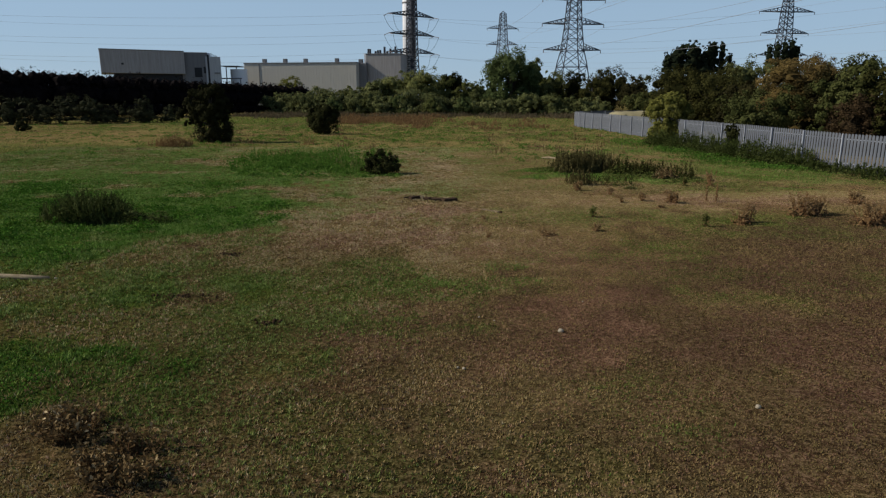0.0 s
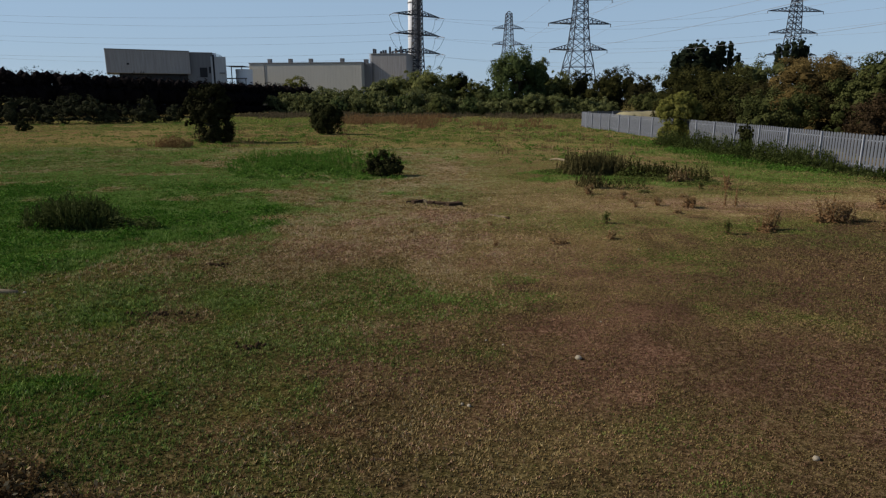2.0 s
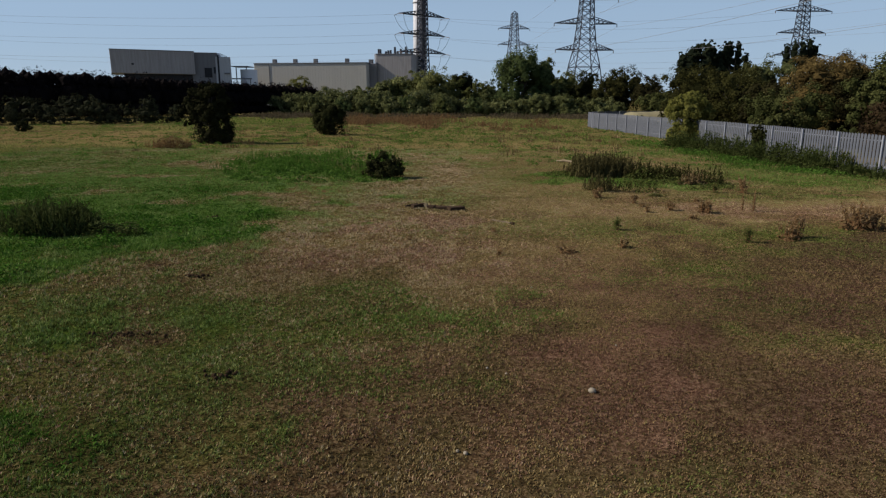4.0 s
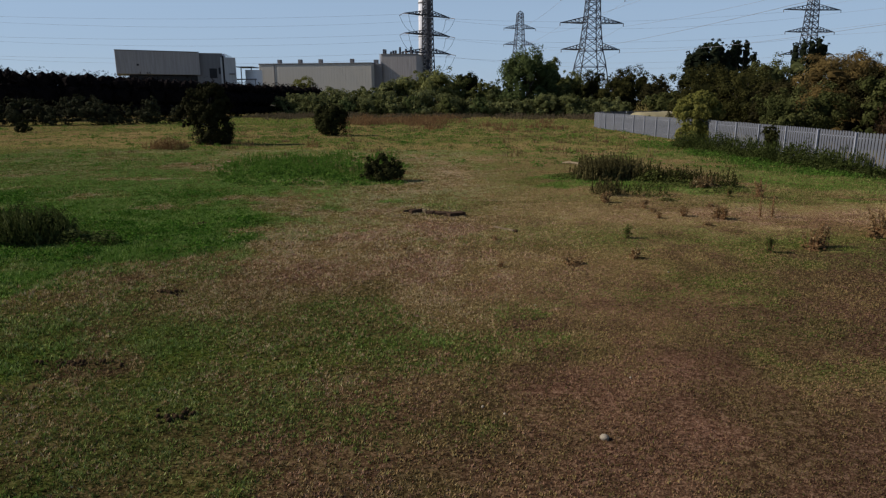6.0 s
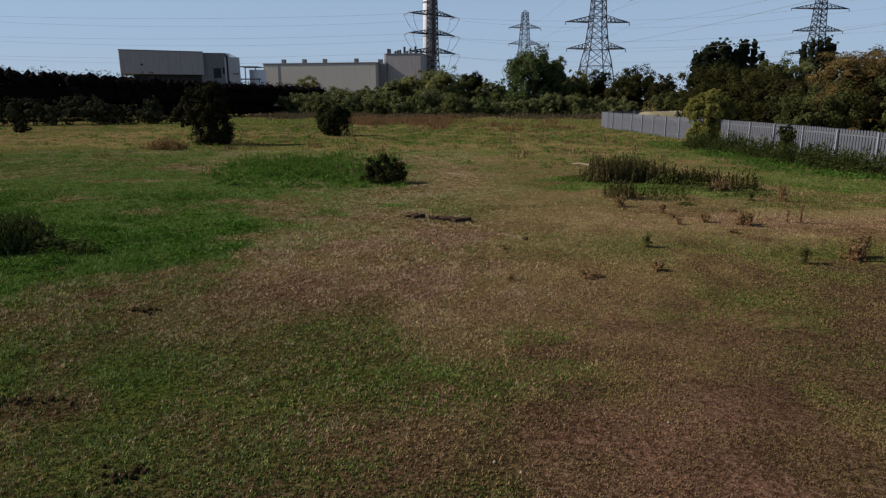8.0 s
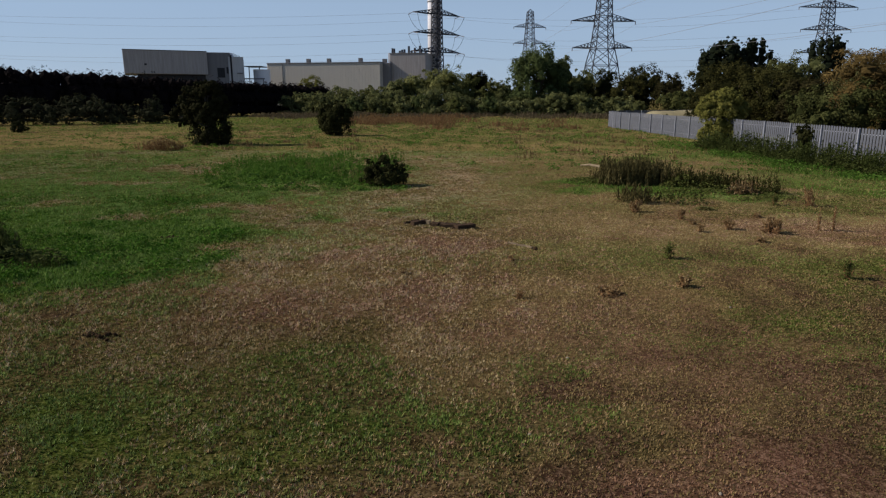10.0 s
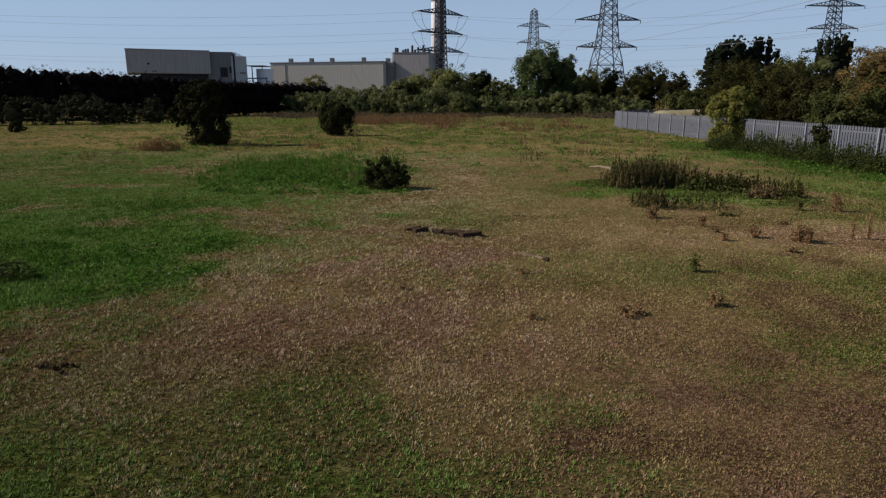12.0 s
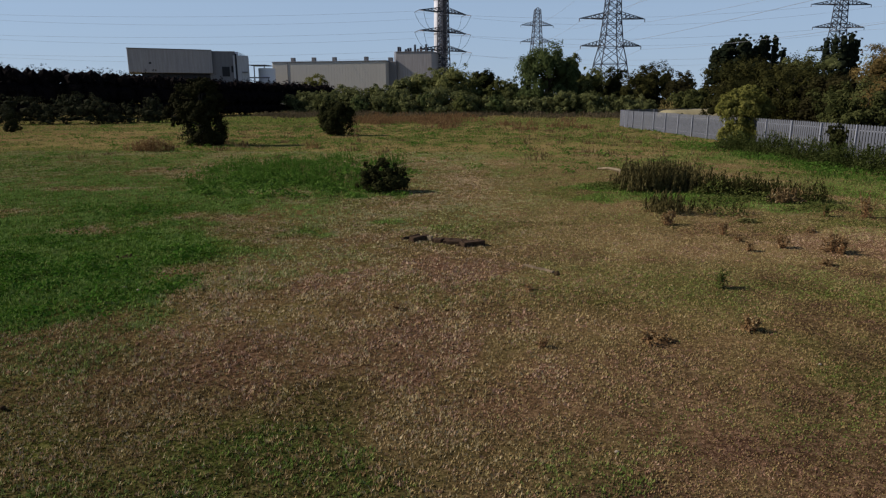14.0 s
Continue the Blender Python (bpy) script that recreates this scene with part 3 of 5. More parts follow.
def turf_leaves():
    """The grazed sward: short upright leaves of grass, clover and reddish plants in small tufts, finest along the
    middle of the field.
    """
    rng = np.random.RandomState(12)
    V, G, T, D = [], [], [], []
    for d0, d1 in ((5.5, 8), (8, 11), (11, 15), (15, 20), (20, 27), (27, 36), (36, 50)):
        size = 0.021 * ((d0 + d1) / 14) ** 0.72
        half, far = 0.72 * d1 + 1.0, 10.5 + d1
        n = int(2 * half * (far - 5.2) * SWARD / size**2)
        x, y = rng.uniform(-half, half, n), rng.uniform(5.2, far, n)
        d = np.maximum(np.abs(x + 0.03 * y) / 0.69, np.maximum(5.6, y - 10.5))
        keep = (d >= d0) & (d < d1) & (np.abs(x + 0.04 * y) < 0.74 * y + 1.0)
        x, y = x[keep], y[keep]
        tuft = lattice_noise(x, y, 2.4 * size, 35) * 0.6 + lattice_noise(x, y, 0.4, 37) * 0.4
        coarse = coarse_at(x, 0.12, 1.5)
        keep = rng.rand(len(x)) < np.clip(coarse, 0, 1) * np.clip(3.0 * tuft - 0.75, 0.06, 1) + np.clip(1 - coarse, 0, 1) * 0.75
        x, y, tuft, coarse = x[keep], y[keep], tuft[keep], coarse[keep]
        n = len(x)
        cell = np.floor(x / (2.6 * size)) * 131.7 + np.floor(y / (2.6 * size)) * 17.3
        own, own2, own3 = [np.abs(np.sin(cell * q) * 43758.5453) % 1 for q in (12.9898, 78.233, 37.719)]
        g0, r0 = green_at(x, y), ruddy_at(x, y)
        calm = np.clip((d0 - 8) / 14, 0, 0.75)
        likely = np.clip(1.2 * g0 + np.where(y > 20, 0.24, 0.15) + 0.9 * (lattice_noise(x, y, 3, 36) - 0.45) - 0.35 * (bare_and_falloff_at(x, y) + r0) * (1 - g0), 0.02, 1)
        live = 0.7 * own + 0.3 * rng.rand(n) < likely
        g = np.where(live, rng.uniform(0.45, 0.75, n) + 0.3 * g0, rng.uniform(0, 0.25, n)) * (1 - calm) + calm * 0.9 * likely
        red = np.where(own2 < np.clip(0.16 + 0.8 * r0, 0, 1) * (1 - g0), rng.uniform(0.4, 1, n), 0.0) * (1 - live)
        # tone also rises northward and falls eastward: near shade and lens falloff painted in
        tone = 0.44 + (1 - 0.75 * calm) * coarse * (0.52 * (own3 - 0.5) + rng.normal(0, 0.14, n)) + 0.6 * coarse * (tuft - 0.5) + 0.37 * straw_at(x, y) - 0.25 * bare_and_falloff_at(x, y) + 0.12 * g0 * np.clip((y - 14) / 8, -0.6, 1) - 0.15 * np.clip(1 - coarse, 0, 1) + np.clip((y - 12) / 80, 0, 0.25)
        tone = np.clip(np.where(rng.rand(n) < 0.025 * coarse, tone + 0.4, tone), 0.02, 0.95)
        high = min(size, 0.034) * rng.uniform(0.9, 2.1, n) * (0.55 + 0.9 * tuft) * (1 + 0.5 * g0) * (1 - 0.4 * calm) * (0.5 + 0.5 * np.clip(coarse, 0, 1))
        a, lean, w = rng.uniform(0, 2 * np.pi, n), rng.uniform(0.1, 0.9, n), size * rng.uniform(0.5, 1.1, n)
        b = a + rng.normal(np.pi / 2, 0.5, n)
        z = gz(x, y) - 0.003
        ox, oy = np.cos(b) * w * 0.5, np.sin(b) * w * 0.5
        v = np.stack([np.c_[x - ox, y - oy, z + 0.15 * high], np.c_[x + ox, y + oy, z + 0.15 * high], np.c_[x + np.cos(a) * high * lean, y + np.sin(a) * high * lean, z + high]], 1)
        V.append(v.reshape(-1, 3)), G.append(np.repeat(g, 3)), T.append(np.repeat(tone, 3)), D.append(np.repeat(red, 3))
    V, G, T, D = np.concatenate(V), np.concatenate(G), np.concatenate(T), np.concatenate(D)
    ob = new("clover_and_litter", np_mesh("clover_and_litter", V, np.arange(len(V)).reshape(-1, 3), BLADE, False, green=G, tone=T, red=D))
    tagged(ob, "low clover leaves and dry litter in the grazed turf", "grass", kind="stuff")


SWARD = 1.2
turf_leaves()
turf_blades()

# ---------------------------------------------------------------- palisade fence
FENCE = [(27.4, 26.0), (26.3, 36.0), (25.4, 44.0), (24.7, 55.0), (24.2, 66.0), (23.6, 78.0), (22.6, 92.0), (21.6, 103.0), (21.9, 109.0), (24.5, 114.0), (32.0, 120.0), (45.0, 128.0)]


def along(line, step):
    """Places at even steps along a polyline: x, y, heading in degrees."""
    out, left = [], 0.0
    for (x0, y0), (x1, y1) in zip(line, line[1:]):
        d = math.hypot(x1 - x0, y1 - y0)
        s = left
        while s < d:
            out.append((x0 + (x1 - x0) * s / d, y0 + (y1 - y0) * s / d, math.degrees(math.atan2(y1 - y0, x1 - x0))))
            s += step
        left = s - d
    return out


def pale_mesh():
    """A corrugated pale with a pointed, splayed head, 2.35 m tall."""
    w, d = 0.22, 0.03
    prof = [(-w / 2, d), (-w * 0.28, 0), (w * 0.28, 0), (w / 2, d)]
    rows = [(0.03, 1.0, 0), (2.27, 1.0, 0), (2.34, 0.4, -0.02)]
    v = [(px * k, py + o, z) for z, k, o in rows for px, py in prof]
    f = [(r * 4 + c, r * 4 + c + 1, r * 4 + c + 5, r * 4 + c + 4) for r in range(2) for c in range(3)]
    return np_mesh("pale", v, f, PALE_S)


def build_fence():
    fence = thing("palisade_fence", 25.4, 44.0, "galvanised grey steel palisade fence, weeds along its foot", "fence", z=0.0)
    at = lambda x, y, rz, z=0.0: fence.matrix_basis.inverted() @ pose(x, y, z, 0, 0, rz)
    bm = bmesh.new()
    box(bm, -0.05, 0.05, -0.05, 0.05, -0.4, 2.3, 0.008)
    box(bm, -0.02, 0.02, -0.075, -0.05, 0.3, 2.25)
    post = bm_mesh("post", bm, STEEL)
    posts = along(FENCE, 3.95)
    for x, y, rz in posts:
        part("post", post, fence, at=at(x, y, rz, float(gz(x, y))))
    for (x0, y0, _), (x1, y1, _) in zip(posts, posts[1:]):
        for z in (0.45, 1.98):
            g0, g1 = float(gz(x0, y0)) + z, float(gz(x1, y1)) + z
            bm = bmesh.new()
            length = math.hypot(x1 - x0, y1 - y0)
            box(bm, -length / 2, length / 2, -0.145, -0.105, -0.03, 0.03)
            rail = bm_mesh("rail", bm, STEEL)
            part("rail", rail, fence, at=at((x0 + x1) / 2, (y0 + y1) / 2, math.degrees(math.atan2(y1 - y0, x1 - x0)), (g0 + g1) / 2))
    pale = pale_mesh()
    places = along(FENCE, 0.29)
    near = [p for p in places if 30.0 < p[1] < 103.0][:290]
    rest = [p for p in places if p not in near]
    for x, y, rz in near:
        part("pale", pale, fence, at=at(x + 0.07 * math.sin(radians(rz)), y - 0.07 * math.cos(radians(rz)), rz + 180, float(gz(x, y))))
    pv = np.array([v.co for v in pale.vertices])
    pf = np.array([list(p.vertices) for p in pale.polygons])
    V, F = [], []
    for n, (x, y, rz) in enumerate(rest):
        m = at(x, y, rz + 180)
        V.append(pv @ np.array(m.to_3x3()).T + np.array(m.translation))
        F.append(pf + n * len(pv))
    ob = part("pales", np_mesh("pales", np.concatenate(V), np.concatenate(F), PALE_S), fence, "row of farther grey steel pales")
    ob["kind"] = "stuff"


build_fence()

# ---------------------------------------------------------------- trees and bushes
def tree(name, x, y, h, w, label, category, material, leaf, n, seed, shape="round", trunk=0.3, deep=None, group="", blobs=None, clump=0.42, long=1.5):
    """A tapered trunk with limbs under a crown of leaf clumps. h: height, w: width, deep: depth of the crown."""
    rng = np.random.RandomState(seed)
    deep = deep or w
    t = thing(name, x, y, label, category, group)
    if blobs:
        blobs = list(blobs)
    elif shape == "bush":
        blobs = [(rng.uniform(-0.3, 0.3) * w, rng.uniform(-0.3, 0.3) * deep, h * rng.uniform(0.2, 0.66), w * rng.uniform(0.2, 0.3), deep * rng.uniform(0.2, 0.3), h * rng.uniform(0.26, 0.36)) for _ in range(9)]
        blobs += [(0, 0, h * 0.45, w * 0.36, deep * 0.36, h * 0.42), (0, 0, h * 0.2, w * 0.4, deep * 0.4, h * 0.22)]
    elif shape == "willow":
        blobs = [(0, 0, h * 0.72, w * 0.36, deep * 0.36, h * 0.26)] + [(math.cos(a) * w * 0.3, math.sin(a) * deep * 0.3, h * z, w * 0.24, deep * 0.24, h * 0.22) for a, z in zip(np.linspace(0, 6.28, 9), rng.uniform(0.35, 0.7, 9))]
        blobs += [(math.cos(a) * w * 0.38, math.sin(a) * deep * 0.38, h * 0.3, w * 0.14, deep * 0.14, h * 0.22) for a in np.linspace(0.3, 6.4, 7)]
    else:
        blobs = [(rng.uniform(-0.26, 0.26) * w, rng.uniform(-0.26, 0.26) * deep, h * rng.uniform(0.36, 0.78), w * rng.uniform(0.2, 0.3), deep * rng.uniform(0.2, 0.3), h * rng.uniform(0.15, 0.24)) for _ in range(11)]
        blobs += [(0, 0, h * 0.6, w * 0.34, deep * 0.34, h * 0.34)]
        for k in range(8):
            a = k * 0.785 + rng.uniform(-0.3, 0.3)
            blobs.append((math.cos(a) * w * 0.34, math.sin(a) * deep * 0.34, h * rng.uniform(0.1, 0.45), w * 0.2, deep * 0.2, h * 0.16))
    th = h * (0.45 if shape != "bush" else 0.25)
    lean = rng.uniform(-0.04, 0.04, 2) * h
    parts = [([(0, 0, -0.3), (lean[0] * 0.3, lean[1] * 0.3, th * 0.5), (lean[0], lean[1], th), (lean[0] * 1.3, lean[1] * 1.3, h * 0.75)], [trunk * 1.25, trunk, trunk * 0.7, trunk * 0.15], 8)]
    for b in blobs[:10]:
        s = Vector((lean[0] * 0.7, lean[1] * 0.7, th * rng.uniform(0.5, 1.0)))
        e = Vector(b[:3])
        parts.append(([s, s.lerp(e, 0.5) + Vector((0, 0, 0.05 * h)), e], [trunk * 0.45, trunk * 0.28, trunk * 0.08], 5))
    part("trunk", tubes_mesh("trunk", parts, BARK), t)
    part("crown", crown_mesh("crown", blobs, n, leaf, material, seed + 1, clump, shade_core=0.62 if shape == "poplar" else 0.6 if leaf > 0.33 else 0.5 if leaf > 0.2 else 0.38, droop=0.1 * h if shape == "willow" else 0.0, long=2.2 if shape == "willow" else long, floor=0.0), t)
    return t


def columns(stems, seed):
    """Blobs of a clump of upright, pointed crowns: (offset, height, half-width) of each."""
    rng = np.random.RandomState(seed)
    out = []
    for dx, top, r in stems:
        y = rng.uniform(-1.5, 1.5)
        for f in (0.18, 0.32, 0.46, 0.58, 0.69, 0.79, 0.88):
            k = 1.45 * r * (1.0 if f < 0.7 else 1.0 - 1.9 * (f - 0.7)) * rng.uniform(0.9, 1.1)
            out.append((dx + rng.uniform(-0.12, 0.12) * r, y + rng.uniform(-0.3, 0.3), top * f, k, k, top * 0.115))
    return out


def mass(name, line, label, category, material, leaf, n, seed, lo, hi, thick, spacing, ragged=0.25, shade_core=0.62, bumps=2, fat=(0.5, 1.0), clump=0.42, wide=1.1):
    """A dense belt of scrub along a line: heights from lo to hi at its two ends, or one for each point of the line, as one body of leaf clumps."""
    rng = np.random.RandomState(seed)
    pts = along(line, spacing)
    blobs = []
    for k, (x, y, rz) in enumerate(pts):
        h = lo + (hi - lo) * k / max(1, len(pts) - 1) if hi else float(np.interp(y, [p[1] for p in line], lo))
        c, s = math.cos(radians(rz)), math.sin(radians(rz))
        for row in range(bumps):
            o, j = rng.uniform(-0.5, 0.5) * thick, rng.uniform(-0.5, 0.5) * spacing
            hh = h * rng.uniform(1 - ragged, 1.0)
            r = spacing * rng.uniform(*fat)
            cx, cy = x + c * j - s * o, y + s * j + c * o
            blobs += [(cx, cy, hh - 0.22 * h * rng.uniform(0.8, 1.2), r, r, h * 0.22), (cx, cy, hh * 0.5, r * wide, r * wide, hh * 0.34), (cx, cy, hh * 0.18, r * wide, r * wide, hh * 0.2)]
    ob = new(name, crown_mesh(name, blobs, n, leaf, material, seed + 1, clump, shade_core=shade_core, floor=0.0, crest=0.95 if wide > 1.2 else 1.0))
    tagged(ob, label, category, kind="stuff")
    return ob


HEDGE_BACK = [(-128, 121), (-90, 137), (-78.3, 152.4), (-68, 166), (-56, 186), (-44, 212)]
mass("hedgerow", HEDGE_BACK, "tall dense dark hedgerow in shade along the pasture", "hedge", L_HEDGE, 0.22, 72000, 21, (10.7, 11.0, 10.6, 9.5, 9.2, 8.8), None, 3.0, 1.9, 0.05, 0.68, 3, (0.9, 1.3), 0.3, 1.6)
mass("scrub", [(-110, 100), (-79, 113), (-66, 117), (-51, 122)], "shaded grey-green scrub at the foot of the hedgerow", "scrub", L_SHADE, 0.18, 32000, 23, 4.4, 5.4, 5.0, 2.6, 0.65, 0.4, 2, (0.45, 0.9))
mass("scrub_belt", [(-50, 192), (-30, 184), (0, 180), (25, 176), (43, 166)], "low rounded bushes along the far edge of the pasture", "scrub", L_SCRUB, 0.26, 52000, 25, 7.6, 6.6, 7.0, 3.4, 0.6, 0.5, 2, (0.5, 1.15))
# added dark growth, keeps bank and pale ground from showing between the pales
mass("fence_backing", [(26.2, 70), (26.0, 84), (25.4, 96), (26.5, 107)], "dark growth added behind the palisade fence to hide the ground", "nettles", L_FENCE, 0.16, 14000, 29, 1.9, 1.8, 2.0, 1.6, 0.25, 0.5, 2)
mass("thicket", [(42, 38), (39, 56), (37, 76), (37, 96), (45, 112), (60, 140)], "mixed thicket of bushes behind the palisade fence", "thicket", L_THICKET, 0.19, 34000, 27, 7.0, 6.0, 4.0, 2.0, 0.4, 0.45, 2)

BELT = [(-49.8, 215, 12.2, 8.5, L_YELLOW, "bush"), (-39.2, 205, 8.8, 13, L_SCRUB, "bush"), (-28.1, 200, 8.4, 11, L_GREEN, "bush"), (-14.7, 205, 11.4, 14, L_SUNLIT, "round"), (-6.7, 200, 13.3, 16, L_SUNLIT, "round"), (-1.0, 206, 11.8, 10, L_GREEN, "round"),
        (2.9, 212, 12.9, 11, L_DARK, "round"), (11.5, 205, 8.9, 10, L_SCRUB, "bush"), (34.1, 200, 13.6, 11, L_GREEN, "round"), (40.8, 180, 9.9, 10, L_OLIVE, "bush"), (47.3, 190, 13.6, 15, L_OLIVE, "bush"), (52.0, 172, 10.6, 13, L_THICKET, "bush"), (60.0, 168, 10.5, 13, L_THICKET, "bush"),
        (-21.0, 203, 10.0, 11, L_SCRUB, "round"), (8.0, 203, 10.5, 9, L_GREEN, "bush"), (28.0, 192, 11.0, 11, L_GREEN, "bush"), (72.0, 168, 10.0, 12, L_OLIVE, "bush"), (49.0, 160, 6.4, 9, L_MOSS, "bush"), (56.0, 152, 6.8, 9, L_OLIVE, "bush")]
for k, (x, y, h, w, mat, shape) in enumerate(BELT):
    tree("tree", x, y, h, w, "leafy broadleaf tree in the far tree belt", "tree", mat, 0.33, 6200, 100 + 3 * k, shape, 0.28, group="far tree belt")
for k, (x, w, h) in enumerate(((-23.6, 4.6, 5.2), (-20.6, 5.0, 4.6), (-16.5, 4.4, 5.4), (-11.8, 5.4, 5.8), (-8.9, 5.0, 5.2), (-2.5, 5.6, 5.9), (1.4, 4.6, 4.4), (6.0, 5.2, 5.2), (8.6, 4.8, 4.6), (13.0, 5.4, 5.0), (17.5, 4.6, 4.4), (21.5, 5.4, 5.2), (26.5, 5.0, 5.0), (31.0, 5.6, 5.6), (36.0, 5.0, 5.2), (-29.0, 5.2, 4.8))):
    tree("bush", x, 176 + 3 * math.sin(k * 2.3), h, w, "rounded grey-green bush at the far edge of the pasture", "bush", (L_SCRUB, L_GREEN, L_SCRUB, L_WILLOW)[k % 4], 0.215, 2300, 400 + 3 * k, "bush", 0.08, group="rounded bushes",
         blobs=[(0, 0, h * 0.5, w * 0.42, w * 0.42, h * 0.42), (0.1 * w, -0.05 * w, h * 0.25, w * 0.45, w * 0.42, h * 0.26), (-0.18 * w, 0, h * 0.62, w * 0.27, w * 0.27, h * 0.3)])
tree("willow_tree", 18.9, 185, 18.2, 15.5, "large willow with drooping green foliage", "tree", L_WILLOW, 0.32, 13500, 151, "willow", 0.5)
tree("bush", 14.2, 183, 8.5, 9.0, "grey-green bush at the foot of a willow", "bush", L_WILLOW, 0.26, 5000, 176, "bush", 0.12)
tree("tree", 26.5, 195, 17.0, 8.5, "tall thin-crowned tree beside the willow", "tree", L_GREEN, 0.30, 7000, 154, "round", 0.3)
tree("tree", 37.6, 190, 12.6, 8.4, "small dark round-headed tree", "tree", L_DARK, 0.3, 6500, 157, "round", 0.22)
tree("tree", 82.0, 225, 23.8, 14.0, "cluster of dark rounded trees on the skyline", "tree", L_POPLAR, 0.38, 12500, 160, "poplar", 0.45, blobs=columns([(-6.0, 20.3, 2.3), (-3.8, 21.9, 2.5), (-1.2, 23.2, 2.7), (1.3, 23.7, 2.6), (3.9, 22.6, 2.5), (6.3, 21.2, 2.3)], 161), clump=0.3)
tree("poplar_tree", 93.5, 227, 24.6, 9.5, "tall dark poplar clump on the skyline", "tree", L_POPLAR, 0.34, 10500, 163, "poplar", 0.4, blobs=columns([(-3.2, 23.7, 1.7), (-1.0, 24.7, 1.9), (1.4, 24.4, 1.8), (3.7, 20.0, 1.6), (-4.6, 20.0, 1.8)], 164), clump=0.28)
tree("poplar_tree", 122.3, 240, 26.3, 12.0, "tall dark poplar clump in front of a pylon", "tree", L_POPLAR, 0.34, 10500, 166, "poplar", 0.4, blobs=columns([(-4.7, 24.4, 1.8), (-2.4, 25.3, 1.8), (0.0, 25.6, 1.9), (2.5, 26.3, 1.9), (4.7, 24.3, 1.7)], 167), clump=0.28)
tree("tree", 83.1, 180, 15.6, 14.0, "grey-green tree on the skyline", "tree", L_SCRUB, 0.35, 7500, 169, "round", 0.3)
tree("tree", 101.0, 180, 15.0, 15.0, "grey-green tree on the skyline", "tree", L_SCRUB, 0.35, 7500, 172, "round", 0.3)
NEAR = [(33.9, 95, 9.2, 10.5, L_OLIVE), (35.4, 85, 8.2, 9.5, L_OLIVE), (34.2, 75, 6.6, 6.5, L_THICKET), (36.9, 62, 7.4, 6.6, L_THICKET), (35.2, 57, 8.6, 5.2, L_MOSS), (35.6, 51, 8.1, 6.0, L_OLIVE), (44, 104, 10, 10, L_OLIVE)]
for k, (x, y, h, w, mat) in enumerate(NEAR):
    tree("tree", x, y, h, w, "olive-green tree behind the palisade fence" if mat is L_OLIVE else "dark shaded tree behind the palisade fence", "tree", mat, 0.15, 13000, 200 + 3 * k, "round", 0.2, group="trees behind the fence")
tree("bush", 30.2, 62.0, 5.4, 6.4, "leafy green bush just behind the palisade fence", "bush", L_MOSS, 0.11, 14000, 263, "bush", 0.08, long=2.4)
tree("tree", 36.8, 68, 8.7, 8.2, "rusty brown autumn tree behind the palisade fence", "tree", L_RUST, 0.085, 26000, 231, "round", 0.2, long=4.5)
tree("bush", 23.6, 68.6, 5.2, 4.8, "yellow-green bush overgrowing the palisade fence", "bush", L_YELLOW, 0.10, 20000, 234, "bush", 0.1, clump=0.40, long=2.6,
     blobs=[(-0.1, -0.3, 0.8, 2.0, 1.4, 0.9), (0.1, 0, 1.9, 2.0, 1.5, 1.1), (-0.3, 0, 3.1, 1.9, 1.5, 1.1), (0.4, 0, 3.9, 1.5, 1.3, 0.9), (-1.5, -0.2, 2.9, 0.8, 1.0, 0.9), (1.5, 0, 2.8, 0.8, 1.0, 1.0), (1.5, -0.2, 1.4, 0.7, 0.9, 0.8), (-1.3, 0, 4.0, 0.7, 0.7, 0.6), (0.8, 0, 4.5, 0.7, 0.6, 0.5), (-0.4, 0.1, 4.5, 0.6, 0.6, 0.45)])
tree("bramble_bush", 33.2, 52, 5.0, 5.8, "reddish-brown bramble bush behind the palisade fence", "bush", L_BRAMBLE, 0.12, 16000, 260, "bush", 0.06)
tree("climber", 24.6, 55.2, 3.0, 1.5, "dark climbing plant draped over the fence", "climbing plant", L_DARK, 0.12, 2200, 237, "bush", 0.04)
tree("tree", -23.9, 67.5, 6.5, 5.0, "dark ivy-clad hawthorn tree in the pasture", "tree", L_HAW, 0.11, 24000, 240, "round", 0.3, clump=0.38, long=2.0,
     blobs=[(0.2, 0, 0.6, 1.9, 1.6, 0.8), (0.15, 0, 1.5, 1.75, 1.5, 0.9), (0.0, 0, 2.4, 1.7, 1.5, 0.8), (-1.3, 0, 2.7, 1.1, 1.0, 0.8), (0.9, 0, 2.6, 0.9, 0.9, 0.8), (-0.3, 0, 3.3, 1.8, 1.6, 1.0), (-2.2, 0.1, 3.5, 1.0, 1.1, 0.8), (-3.0, 0, 2.6, 0.6, 0.7, 0.6), (1.2, 0, 3.8, 1.0, 1.0, 0.8), (0.2, 0, 4.8, 1.4, 1.3, 0.7), (-1.3, 0, 4.6, 1.1, 1.1, 0.6), (1.9, 0, 3.0, 0.5, 0.5, 0.4), (0.5, 0, 5.5, 0.7, 0.7, 0.35), (-0.7, 0, 5.4, 0.6, 0.6, 0.35), (-2.4, 0.3, 1.9, 0.5, 0.5, 0.5)])
